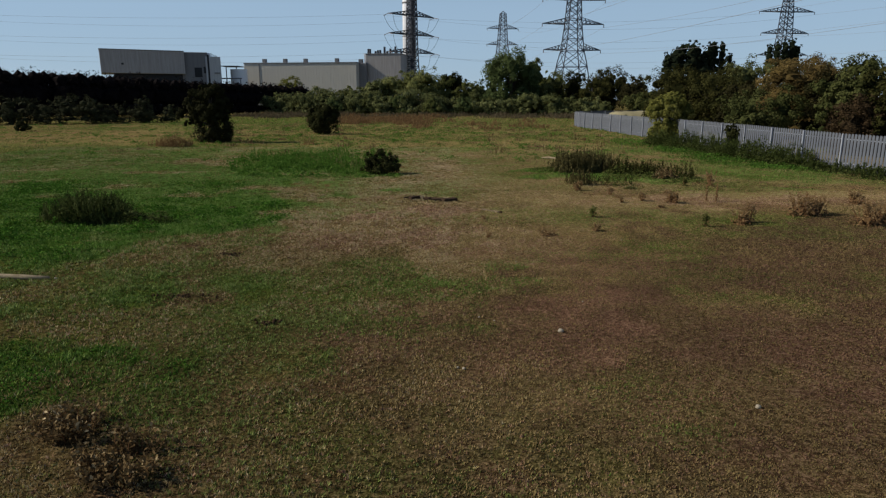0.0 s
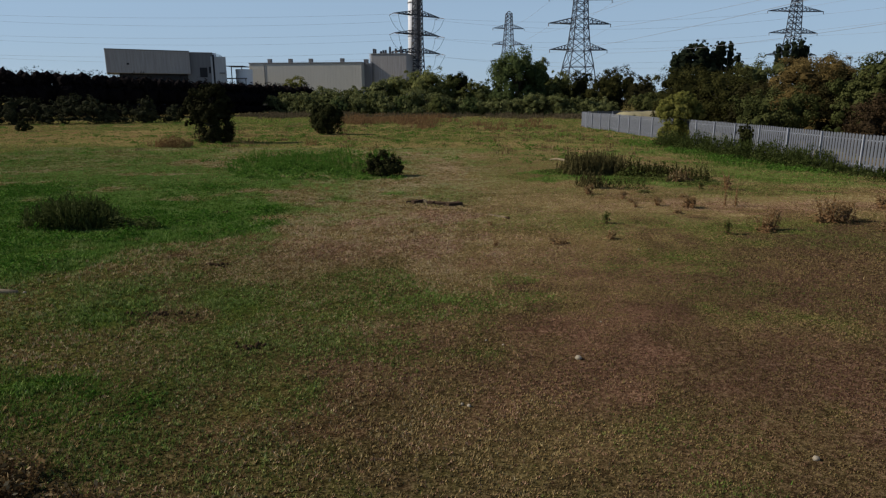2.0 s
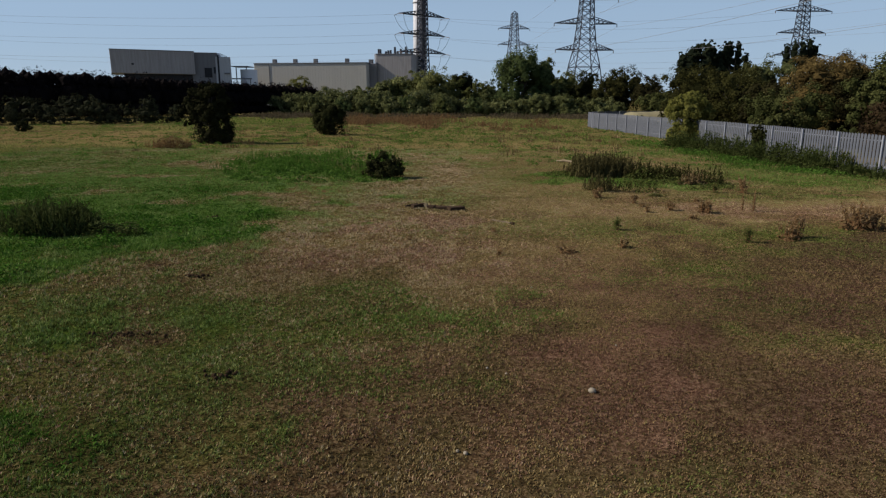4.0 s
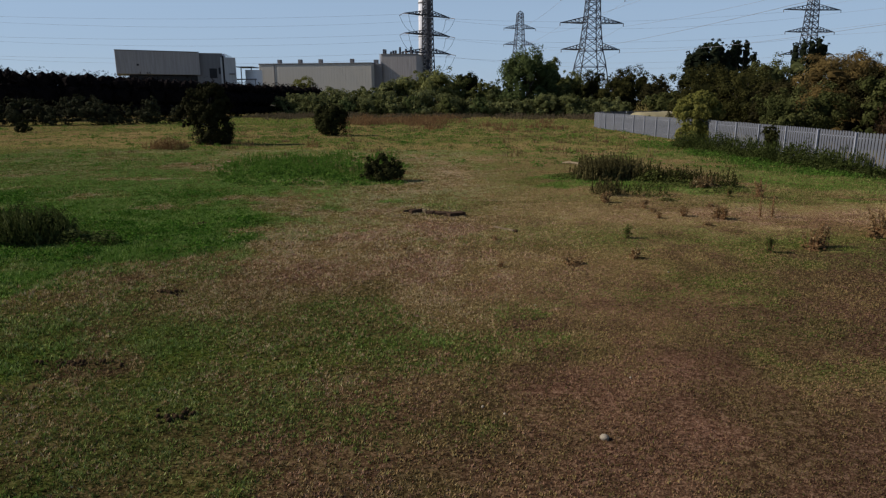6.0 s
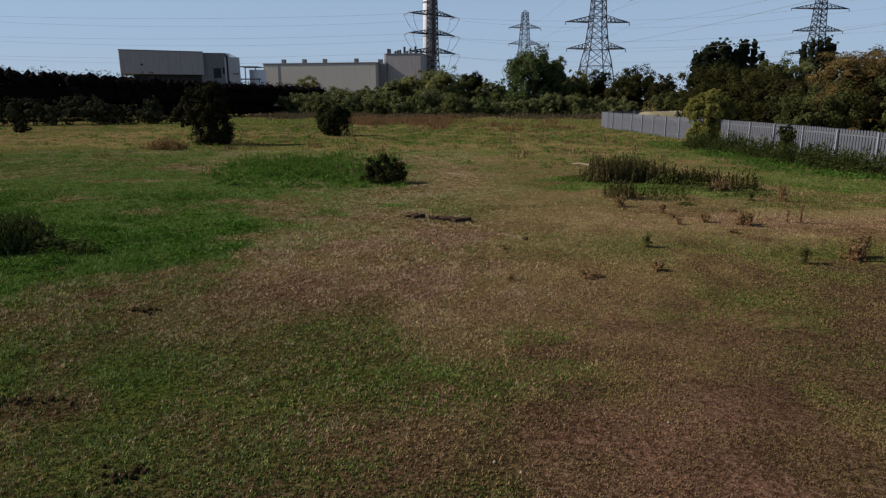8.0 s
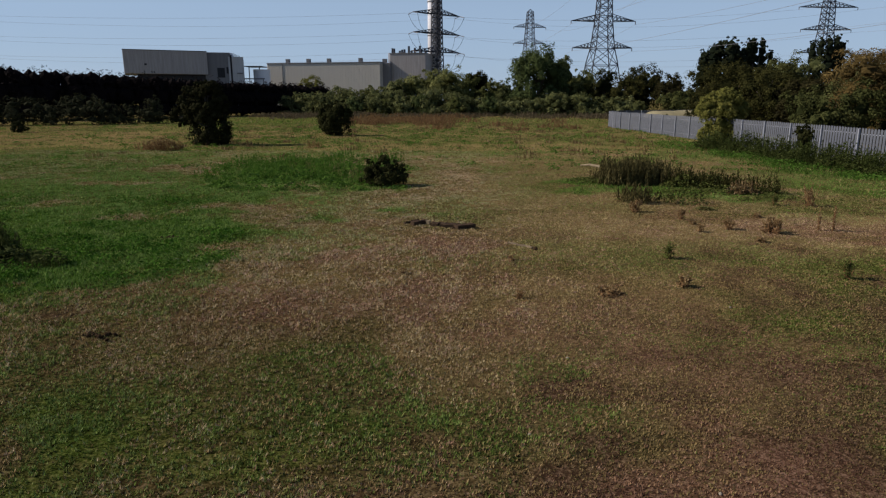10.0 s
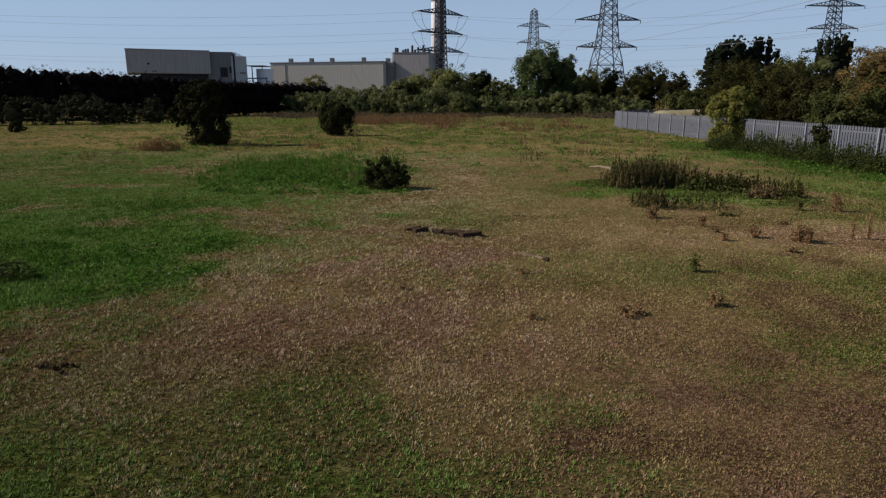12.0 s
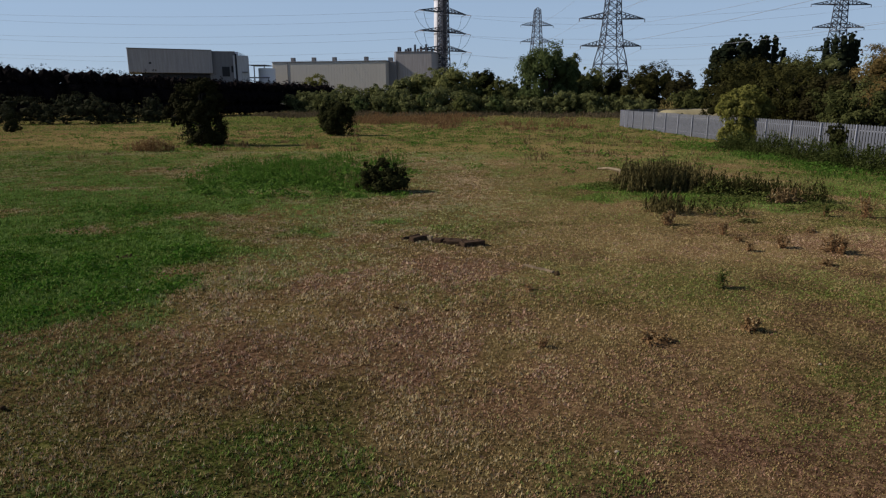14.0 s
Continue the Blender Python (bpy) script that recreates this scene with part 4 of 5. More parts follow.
tree("bush", -15.3, 84.0, 4.0, 4.4, "dense dark rounded bush in the pasture", "bush", L_DARK, 0.13, 14000, 243, "bush", 0.1,
     blobs=[(0.1, 0, 1.0, 1.9, 1.8, 1.0), (-0.2, 0, 2.0, 1.8, 1.6, 1.1), (0.7, 0, 2.5, 1.2, 1.2, 0.9), (-0.9, 0, 2.7, 1.0, 1.0, 0.8), (0.0, 0, 3.1, 0.9, 0.9, 0.6), (-1.5, 0, 1.5, 0.8, 0.8, 0.8)])
tree("bush", -58.0, 90.0, 2.5, 2.6, "small dark conical bush", "bush", L_DARK, 0.12, 5000, 246, "bush", 0.08, clump=0.3, blobs=[(0, 0, 0.5, 1.0, 1.0, 0.5), (0, 0, 1.1, 0.75, 0.7, 0.6), (-0.1, 0, 1.8, 0.4, 0.4, 0.5)])
tree("bush", -3.75, 39.0, 1.5, 2.5, "small dark leafy bush in the pasture", "bush", L_DARK, 0.065, 8000, 249, "bush", 0.05,
     blobs=[(0, 0, 0.4, 1.1, 0.9, 0.4), (-0.2, 0, 0.75, 0.9, 0.8, 0.45), (0.5, 0, 0.7, 0.6, 0.6, 0.45), (0.15, 0, 1.1, 0.5, 0.5, 0.32), (-0.55, 0, 0.95, 0.4, 0.4, 0.3), (0.85, 0, 0.45, 0.4, 0.4, 0.35), (-0.95, 0, 0.4, 0.35, 0.4, 0.3)])

# ---------------------------------------------------------------- power station
def wall_block(name, x0, y0, x1, y1, deep, z0, z1, material, parent, label=""):
    """A block whose front runs from (x0, y0) to (x1, y1) and goes back by deep."""
    length, rz = math.hypot(x1 - x0, y1 - y0), math.degrees(math.atan2(y1 - y0, x1 - x0))
    bm = bmesh.new()
    box(bm, 0, length, 0, deep, z0, z1, 0.15)
    return part(name, bm_mesh(name, bm, material), parent, label, parent.matrix_basis.inverted() @ pose(x0, y0, 0, 0, 0, rz))


def sub_box(name, on, x0, x1, y0, y1, z0, z1, material, label=""):
    bm = bmesh.new()
    box(bm, x0, x1, y0, y1, z0, z1, 0.04)
    return part(name, bm_mesh(name, bm, material), on, label)


def power_station():
    hall = thing("boiler_house", -155.6, 302.4, "grey clad boiler house with a dark undercroft", "industrial building", z=0.0)
    a = wall_block("wall", -155.6, 302.4, -123.6, 318.8, 24, 15.8, 26.2, CLAD, hall, "light grey ribbed cladding")
    for k in range(23):
        sub_box("cladding_rib", a, 0.6 + k * 1.56, 0.68 + k * 1.56, -0.015, 0.02, 16.0, 26.0, CLAD)
    sub_box("roof_edge", a, -0.1, 36.0, -0.25, 24.0, 26.2, 26.5, CLAD_D)
    sub_box("vent", a, 8.6, 9.6, -0.14, 0.1, 19.6, 20.4, PANEL)
    # solid near-black block: shade below the overhang put into its colour
    wall_block("undercroft", -152.0, 307.0, -122.5, 322.0, 20, 0, 15.8, PANEL, hall, "near-black block in place of the shaded open undercroft")
    c = wall_block("wall", -125.6, 320.2, -114.2, 323.4, 22, 0, 25.9, CLAD_D, hall, "darker grey cladding")
    sub_box("louvre", c, 5.6, 9.0, -0.15, 0.1, 14.5, 19.0, PANEL)
    sub_box("window", c, 9.8, 11.2, -0.12, 0.1, 16.4, 19.4, PANEL)
    sub_box("roof_edge", c, -0.1, 11.8, -0.2, 22, 25.9, 26.1, CLAD)
    d = wall_block("wall", -115.0, 322.6, -108.4, 324.8, 20, 0, 24.2, CLAD_P, hall, "pale grey stair tower")
    # dark strip standing proud of the wall, in place of a recess in shade
    sub_box("recess_shade_strip", d, 0.9, 1.7, -0.15, 0.3, 0, 25, PANEL)
    sub_box("balcony", d, 3.8, 6.4, -0.8, 0.1, 16.2, 16.8, CLAD_D)
    sub_box("roof_plant", d, -0.8, 2.2, 2, 6, 24.2, 26.0, WHITE_M, "white roof plant")
    for k in range(6):
        sub_box("roof_post", d, 2.4 + k * 0.55, 2.65 + k * 0.55, 0.3, 0.6, 24.2, 25.9 - k * 0.25, CLAD_D)
    tank = thing("storage_tank", -106.6, 342, "white cylindrical storage tank with a flat canopy", "tank", z=0.0)
    bm = bmesh.new()
    bmesh.ops.create_cone(bm, cap_ends=True, segments=32, radius1=4.2, radius2=4.2, depth=19.0, matrix=Matrix.Translation((1.5, 0, 9.5)))
    part("shell", bm_mesh("shell", bm, WHITE_M), tank)
    bm = bmesh.new()
    box(bm, -5.5, 3.0, -6, 5, 20.2, 20.6, 0.05)
    box(bm, -3.4, -3.0, -5.5, -5.1, 0, 20.2)
    box(bm, 1.8, 2.2, -5.5, -5.1, 18.9, 20.2)
    part("canopy", bm_mesh("canopy", bm, CLAD_D), tank)
    bm = bmesh.new()
    box(bm, -6, 5, -7.4, -7.0, 14.0, 14.6, 0.05)
    box(bm, -5.6, -5.3, -7.4, -7.0, 0, 14)
    box(bm, 4.2, 4.5, -7.4, -7.0, 0, 14)
    part("pipe_bridge", bm_mesh("pipe_bridge", bm, CLAD_D), tank)
    th = thing("turbine_hall", -106.3, 355.0, "long beige clad turbine hall with small roof vents", "industrial building", z=0.0)
    w = wall_block("wall", -108.5, 362.5, -45.9, 351.5, 45, 0, 22.8, CLAD_B, th, "beige ribbed cladding")
    sub_box("parapet", w, -0.1, 63.7, -0.25, 45.2, 22.8, 23.3, CLAD_D)
    sub_box("downpipe", w, 8.6, 9.0, -0.2, 0.05, 8, 22.6, CLAD_D)
    for k in range(40):
        sub_box("cladding_rib", w, 0.8 + k * 1.56, 0.88 + k * 1.56, -0.012, 0.02, 6.0, 22.5, CLAD_B)
    for s in (10.4, 22.3, 33.9, 51.5):
        sub_box("roof_vent", w, s, s + 1.9, 1.0, 3.0, 23.3, 25.3, CLAD_D)
    e = wall_block("end_wall", -46.4, 356.5, -41.0, 355.8, 40, 0, 22.9, CLAD_D, th, "grey end bay")
    sub_box("roof_vent", e, 0.9, 3.0, 1.0, 3.5, 22.9, 25.0, CLAD_D)
    k = wall_block("tower_block", -41.6, 359.5, -22.5, 356.2, 36, 0, 27.6, CLAD, th, "taller grey-brown block with roof stacks")
    sub_box("parapet", k, -0.1, 19.5, -0.2, 36, 27.6, 28.0, CLAD_D)
    sub_box("white_fin", k, -1.0, -0.1, 0.2, 3, 22.9, 28.0, WHITE_M)
    rng = random.Random(4)
    for s, hgt in ((0.8, 2.6), (1.9, 2.4), (4.6, 1.4), (6.2, 1.8), (7.6, 1.9), (9.6, 3.6), (10.5, 1.6), (12.4, 2.8), (15.2, 3.8), (16.4, 2.0), (18.6, 1.3)):
        bm = bmesh.new()
        bmesh.ops.create_cone(bm, cap_ends=True, segments=10, radius1=0.62, radius2=0.55, depth=hgt, matrix=Matrix.Translation((s, rng.uniform(1.5, 6), 28.0 + hgt / 2)))
        part("roof_stack", bm_mesh("roof_stack", bm, LATTICE), k)
    ch = thing("chimney", -22.6, 450, "tall pale concrete chimney behind a lattice pylon", "chimney", z=0.0)
    bm = bmesh.new()
    bmesh.ops.create_cone(bm, cap_ends=True, segments=40, radius1=4.6, radius2=4.2, depth=110, matrix=Matrix.Translation((0, 0, 55)))
    part("shaft", bm_mesh("shaft", bm, CHIM, True), ch)
    # added dark column, stands in for the shaft's dark, shaded right side
    bm = bmesh.new()
    bmesh.ops.create_cone(bm, cap_ends=True, segments=24, radius1=1.7, radius2=1.6, depth=108, matrix=Matrix.Translation((2.3, -6.6, 54)))
    part("shaft_dark_column", bm_mesh("shaft_dark_column", bm, LATTICE, True), ch, "dark column added for the shaded right side of the shaft")
    for z in (45, 66, 106):
        bm = bmesh.new()
        bmesh.ops.create_cone(bm, cap_ends=True, segments=40, radius1=4.75, radius2=4.75, depth=0.6, matrix=Matrix.Translation((0, 0, z)))
        part("band", bm_mesh("band", bm, CLAD_D), ch)


power_station()

# ---------------------------------------------------------------- pylons and their cables
def struts_mesh(name, pairs, r, material):
    return tubes_mesh(name, [((a, b), (r, r), 4) for a, b in pairs], material, False)


def pylon(x, y, rz, levels, arms, peak, r, label, hang=1.2, tension=False, loops=False):
    """A lattice tower. levels: (z, half width); arms: (z, half span). Returns the places where cables hang."""
    t = thing("pylon", x, y, label, "pylon", "pylons", z=0.0, rz=rz)
    corner = lambda z, w: [Vector((sx * w, sy * w, z)) for sx, sy in ((-1, -1), (1, -1), (1, 1), (-1, 1))]
    half = lambda z: float(np.interp(z, [l[0] for l in levels], [l[1] for l in levels]))
    for k in range(4):
        line = [corner(z, w)[k] for z, w in levels]
        part("leg", tubes_mesh("leg", [(line, [r * 1.3] * len(line), 4)], LATTICE, False), t)
    rows = [levels[0][0]]
    while rows[-1] < levels[-1][0] - 1.2:
        rows.append(min(levels[-1][0], rows[-1] + max(1.9, 1.25 * half(rows[-1]))))
    pairs = []
    for z0, z1 in zip(rows, rows[1:]):
        a, b = corner(z0, half(z0)), corner(z1, half(z1))
        for k in range(4):
            j = (k + 1) % 4
            pairs += [(a[k], b[j]), (a[j], b[k]), (b[k], b[j])]
    part("bracing", struts_mesh("bracing", pairs, r * 0.75, LATTICE), t)
    top = levels[-1]
    part("peak", struts_mesh("peak", [(c, Vector((0, 0, peak))) for c in corner(*top)], r, LATTICE), t)
    hooks = []
    for z, span in arms:
        w = half(z)
        for s in (-1, 1):
            tip = Vector((s * span, 0, z))
            pairs = []
            low = [Vector((s * w, -w, z)), Vector((s * w, w, z))]
            high = [Vector((s * w, -w * 0.9, z + 2.4)), Vector((s * w, w * 0.9, z + 2.4))]
            for p in low + high:
                pairs.append((p, tip))
            for n in range(1, 6):
                f0, f1 = (n - 1) / 6, n / 6
                pairs += [(low[0].lerp(tip, f1), low[1].lerp(tip, f1)), (low[0].lerp(tip, f0), low[1].lerp(tip, f1)), (low[0].lerp(tip, f1), high[0].lerp(tip, f1)), (low[1].lerp(tip, f1), high[1].lerp(tip, f1)), (low[0].lerp(tip, f0), high[0].lerp(tip, f1))]
            arm = part("crossarm", struts_mesh("crossarm", pairs, r * 0.8, LATTICE), t)
            if loops:
                low_end = Vector((s * half(z - 9) * 1.2, 0, z - 9.5))
                for d in (-1, 1):
                    start = tip + Vector((0, d * hang, -0.8))
                    line = [start.lerp(low_end, f) + Vector((s * 2.2 * math.sin(math.pi * f), 0, -3.0 * math.sin(math.pi * f))) for f in np.linspace(0, 1, 9)]
                    part("jumper_cable", tubes_mesh("jumper_cable", [(line, [0.09] * 9, 4)], LATTICE), arm)
            for d in ((-1, 1) if tension else (0,)):
                end = tip + (Vector((0, d * hang, -0.8)) if tension else Vector((0, 0, -hang)))
                part("insulator", tubes_mesh("insulator", [((tip, end), (0.16, 0.16), 6)], GLASS_I), arm)
                hooks.append((t.matrix_basis @ end, z, s, d))
    return hooks


def cable(a, b, sag, label="overhead power line conductor"):
    pts = [Vector(a).lerp(Vector(b), f) + Vector((0, 0, -4 * sag * f * (1 - f))) for f in np.linspace(0, 1, 25)]
    ob = new("overhead_cable", tubes_mesh("overhead_cable", [(pts, [0.036] * 25, 4)], CABLE))
    tagged(ob, label, "cable", "overhead cables")


h_mid = pylon(54.9, 285, 8, [(0, 7.8), (19.3, 4.9), (24.6, 3.8), (35.1, 2.8), (44.8, 2.3), (52, 1.5)], [(24.6, 12.6), (35.1, 13.5), (44.8, 13.6)], 57, 0.16, "tall grey lattice steel pylon standing behind the trees")
h_far = pylon(37.4, 423, 14, [(0, 7.5), (27.5, 3.6), (37.6, 2.7), (47.2, 2.1), (56, 1.6)], [(27.5, 11.0), (37.6, 10.3), (47.2, 10.3)], 57.6, 0.14, "distant grey lattice steel pylon")
h_right = pylon(176, 347, 6, [(0, 7.5), (26.5, 3.4), (37.3, 2.5), (47.8, 2.1), (60, 1.3)], [(26.5, 14), (37.3, 13), (47.8, 15.0)], 66, 0.17, "grey lattice steel pylon rising behind poplars")
h_left = pylon(-17.2, 372, 42, [(0, 4.4), (17, 2.8), (29.3, 2.3), (38.8, 2.1), (48.8, 2.0), (66, 1.6)], [(29.3, 16.8), (38.8, 16.2), (48.8, 16.2)], 72, 0.24, "dark lattice terminal pylon in front of a white chimney", 4.0, True, True)

N1 = (88.0, -40.0)
cables = []


def join(hooks_a, hooks_b, sag, da=None, db=None):
    for p, z, s, d in hooks_a:
        if da is not None and d != da:
            continue
        best = [q for q, zz, ss, dd in hooks_b if ss == s and (db is None or dd == db)]
        levels = sorted({round(h[1]) for h in hooks_a})
        row = levels.index(round(z))
        best.sort(key=lambda q: q.z)
        cable(p, best[row], sag * (1 + 0.22 * s))


h_west = pylon(-290.0, 352, 90, [(0, 9), (20, 5.2), (29, 3.8), (39, 3.5), (49, 3.3), (62, 1.6)], [(29.3, 11.5), (38.8, 12.2), (48.8, 12.2)], 68, 0.15, "lattice steel pylon carrying the lines westward")
h_near = pylon(N1[0], N1[1], 4, [(0, 9.5), (16, 6.6), (25.6, 4.4), (35.4, 3.2), (44.8, 2.6), (52, 1.6)], [(25.6, 12.6), (35.4, 13.5), (44.8, 13.6)], 57, 0.13, "lattice steel pylon beside the pasture")
h_east = pylon(212, 20, 6, [(0, 10), (28, 5), (41, 3.8), (52, 3.2), (64, 1.6)], [(28, 14), (40.5, 13), (51.8, 15.2)], 70, 0.15, "lattice steel pylon carrying the lines eastward")
join(h_mid, h_near, 4.5)
join(h_mid, h_far, 4.0)
join([h for h in h_left if h[3] == -1], h_west, 3.7)
join([h for h in h_left if h[3] == 1], h_right, 5.0)
join(h_right, h_east, 5.0)

# ---------------------------------------------------------------- weeds and rough growth
def blades(cx, cy, rx, ry, h, n, width, rng, spread=0.35, dome=0.6):
    """Upright curving blades over an oval: vertices, quads and tones."""
    a, r = rng.uniform(0, 2 * np.pi, n), rng.rand(n) ** 0.62 * rng.choice([1.0, 1.0, 1.0, 1.2], n)
    x, y = cx + rx * r * np.cos(a), cy + ry * r * np.sin(a)
    hh = h * rng.uniform(0.55, 1.1, n) * np.clip(1 - dome * r**2, 0.12, 1) * (0.35 + 1.1 * lattice_noise(x, y, 0.45, 41))
    b = rng.uniform(0, 2 * np.pi, n)
    dx, dy = np.cos(b), np.sin(b)
    out = spread * hh * rng.uniform(0.1, 1.0, n)
    ox, oy = np.cos(a) * r * out + rng.normal(0, 0.25, n) * out, np.sin(a) * r * out + rng.normal(0, 0.25, n) * out
    z = gz(x, y) - 0.02
    w = width * rng.uniform(0.6, 1.4, n)
    pts = []
    for f, k, z1 in ((0, 1.0, 0.0), (0.35, 0.8, 0.6), (1.0, 0.12, 1.0)):
        for s in (-0.5, 0.5):
            pts.append(np.c_[x + ox * f + dx * w * k * s, y + oy * f + dy * w * k * s, z + hh * z1])
    v = np.stack(pts, 1).reshape(-1, 3)
    i = np.arange(n)[:, None] * 6
    f = np.concatenate([i + [0, 1, 3, 2], i + [2, 3, 5, 4]])
    return v, f, np.repeat(np.clip(rng.normal(0.45, 0.22, n), 0, 1), 6)


def leafy(cx, cy, rx, ry, h, n, size, rng, flat=0.6, gap=0.0):
    """Leaves through a low stand of weeds over an oval, lumpy on top."""
    a, r = rng.uniform(0, 2 * np.pi, n), rng.rand(n) ** 0.62 * rng.choice([1.0, 1.0, 1.0, 1.25], n)
    x, y = cx + rx * r * np.cos(a), cy + ry * r * np.sin(a)
    if gap:
        keep = lattice_noise(x, y, 1.3, 45) + 0.5 * lattice_noise(x, y, 0.4, 46) > gap + 0.35 * r**2
        x, y, r, n = x[keep], y[keep], r[keep], int(keep.sum())
    top = h * np.clip(1 - 0.7 * r**3, 0.1, 1) * (0.25 + 1.1 * lattice_noise(x, y, 0.55, 43) * (0.5 + lattice_noise(x, y, 1.6, 44)))
    z = gz(x, y) + top * rng.rand(n) ** 0.5
    v, f = leaf_quads(np.c_[x, y, z], np.c_[rng.normal(0, flat, (n, 2)), np.ones(n)], np.full(n, size), rng, 1.9)
    return v, f, np.repeat(np.clip(rng.normal(0.5, 0.24, n), 0, 1), 4)


def spires(cx, cy, rx, ry, h, n, rng, leaf=0.05, fat=0.06, per=24):
    """Leafy seeding stems: each a narrow upright spike of small leaves and seed husks."""
    a, r = rng.uniform(0, 2 * np.pi, n), rng.rand(n) ** 0.6
    x, y = cx + rx * r * np.cos(a), cy + ry * r * np.sin(a)
    hh = h * rng.uniform(0.55, 1.12, n) * (1 - 0.35 * r**2)
    lx, ly = rng.normal(0, 0.09, n) * hh, rng.normal(0, 0.09, n) * hh
    f = rng.uniform(0.08, 1.0, (n, per))
    wide = fat * (1.25 - f) * (0.6 + rng.rand(n, per))
    b = rng.uniform(0, 2 * np.pi, (n, per))
    px, py = x[:, None] + lx[:, None] * f + np.cos(b) * wide, y[:, None] + ly[:, None] * f + np.sin(b) * wide
    pz = gz(x, y)[:, None] + hh[:, None] * f
    c = np.stack([px, py, pz], -1).reshape(-1, 3)
    nr = np.stack([np.cos(b), np.sin(b), 0.15 + 0 * b], -1).reshape(-1, 3) + rng.normal(0, 0.3, (n * per, 3))
    v, q = leaf_quads(c, nr, np.full(len(c), leaf * 0.55), rng, 4.5, 3.5)
    t = np.clip(np.repeat(rng.normal(0.42, 0.18, n), per) + rng.normal(0, 0.16, n * per), 0, 1)
    return v, q, np.repeat(t, 4)


def gather(pieces):
    V, F, T, k = [], [], [], 0
    for v, f, t in pieces:
        V.append(v), F.append(f + k), T.append(t)
        k += len(v)
    return np.concatenate(V), np.concatenate(F), np.concatenate(T)


def growth(name, pieces, label, category, material, kind="stuff"):
    v, f, t = gather(pieces)
    ob = new(name, np_mesh(name, v, f, material, False, tone=t))
    return tagged(ob, label, category, kind=kind)


R = np.random.RandomState(77)
growth("sedge_clump", [blades(-13.1, 23.5, 1.4, 1.0, 1.1, 750, 0.032, R, 1.4, 0.55), spires(-13.1, 23.4, 1.6, 1.1, 1.1, 230, R, 0.06, 0.10, 26), leafy(-13.1, 23.4, 1.5, 1.1, 0.85, 1600, 0.06, R), leafy(-11.2, 23.0, 0.6, 0.6, 0.5, 420, 0.06, R), leafy(-10.2, 22.8, 0.45, 0.4, 0.4, 260, 0.055, R), blades(-10.6, 22.6, 0.9, 0.5, 0.35, 350, 0.02, R, 0.9)], "dark green bushy sedge clump in damp grass", "sedge", L_REED, "thing")
NETTLES = [(x, y, q * min(1.0, max(0.12, 1.35 - math.hypot((x + 6.4) / 5.5, (y - 44.5) / 7.5)))) for x, y, q in zip(R.uniform(-16.5, -2.6, 520), R.uniform(36.5, 57, 520), R.rand(520)) if green_at(x, y) * (0.5 + lattice_noise(x, y, 2.6, 73)) > 0.42 + 0.035 * abs(x + 6.5)]
growth("nettles", [leafy(x, y, 0.3 + 0.5 * q, 0.3 + 0.5 * q, 0.16 + 0.5 * q, 50, 0.07 + 0.035 * q, R, 0.8) for x, y, q in NETTLES], "bright green nettle and dock patch in the pasture", "nettles", L_NETTLE)
TUSSOCK = [(x, y, q) for x, y, q in zip(R.uniform(-24, -5.5, 1500), R.uniform(15.5, 34, 1500), R.rand(1500)) if green_at(x, y) > 0.62 and lattice_noise(x, y, 1.5, 71) > 0.42] + [(x, y, 0.0) for x, y in zip(R.uniform(-9, -4, 110), R.uniform(7.6, 12, 110)) if green_at(x, y) > 0.6]
growth("grass_tussocks", [leafy(x, y, 0.24 + 0.40 * q, 0.20 + 0.30 * q, 0.09 + 0.31 * q, 40, 0.026 + 0.03 * q, R, 0.9) for x, y, q in TUSSOCK], "dark green tussocks in lush damp grass", "grass", L_TUSSOCK)
growth("nettle_stalks", [spires(-14 + 10 * R.rand(), 39.5 + 13 * R.rand(), 0.8, 0.8, 0.5 + 0.5 * R.rand(), 16, R, 0.06, 0.10, 18) for _ in range(46)], "upright green nettle stems in the pasture", "nettles", L_NETTLE)
growth("dry_nettle_stalks", [spires(x, y, 0.9, 0.9, 0.65, 16, R, 0.05, 0.07, 18) for x, y in ((-8.2, 44.5), (-7.0, 43.6), (-6.0, 42.2), (-9.8, 46.5), (-4.9, 43.0), (-7.5, 47.0))], "olive seeding stalks among the nettles", "weeds", L_TUFT)
growth("rough_grass", [blades(-13.5, 27, 6.5, 5.5, 0.13, 6000, 0.020, R, 1.6, 0.2), blades(-9.0, 21.5, 2.6, 1.8, 0.13, 2600, 0.016, R, 1.8, 0.2), blades(-6.6, 9.5, 2.3, 1.6, 0.09, 3500, 0.011, R, 1.8, 0.2), blades(-22, 38, 9, 6, 0.12, 4000, 0.024, R, 2.2, 0.2), blades(-12.0, 19.2, 2.6, 1.4, 0.13, 2200, 0.016, R, 1.8, 0.2)], "lush green rough grass patches", "grass", L_NETTLE)
tall = [(7.1 + 0.55 * (k % 6) + 0.25 * R.rand(), 38.7 + 0.75 * (k // 6) + 0.3 * R.rand(), 0.75 + 0.75 * R.rand()) for k in range(18)] + [(6.9, 33.6, 0.75), (7.4, 33.3, 0.9)]
growth("dock_stalks", [spires(x, y, 0.55, 0.5, h, int(36 * h), R, 0.055, 0.06, 36) for x, y, h in tall], "stand of tall dark brown-green seeding dock stalks", "weeds", L_STALK)
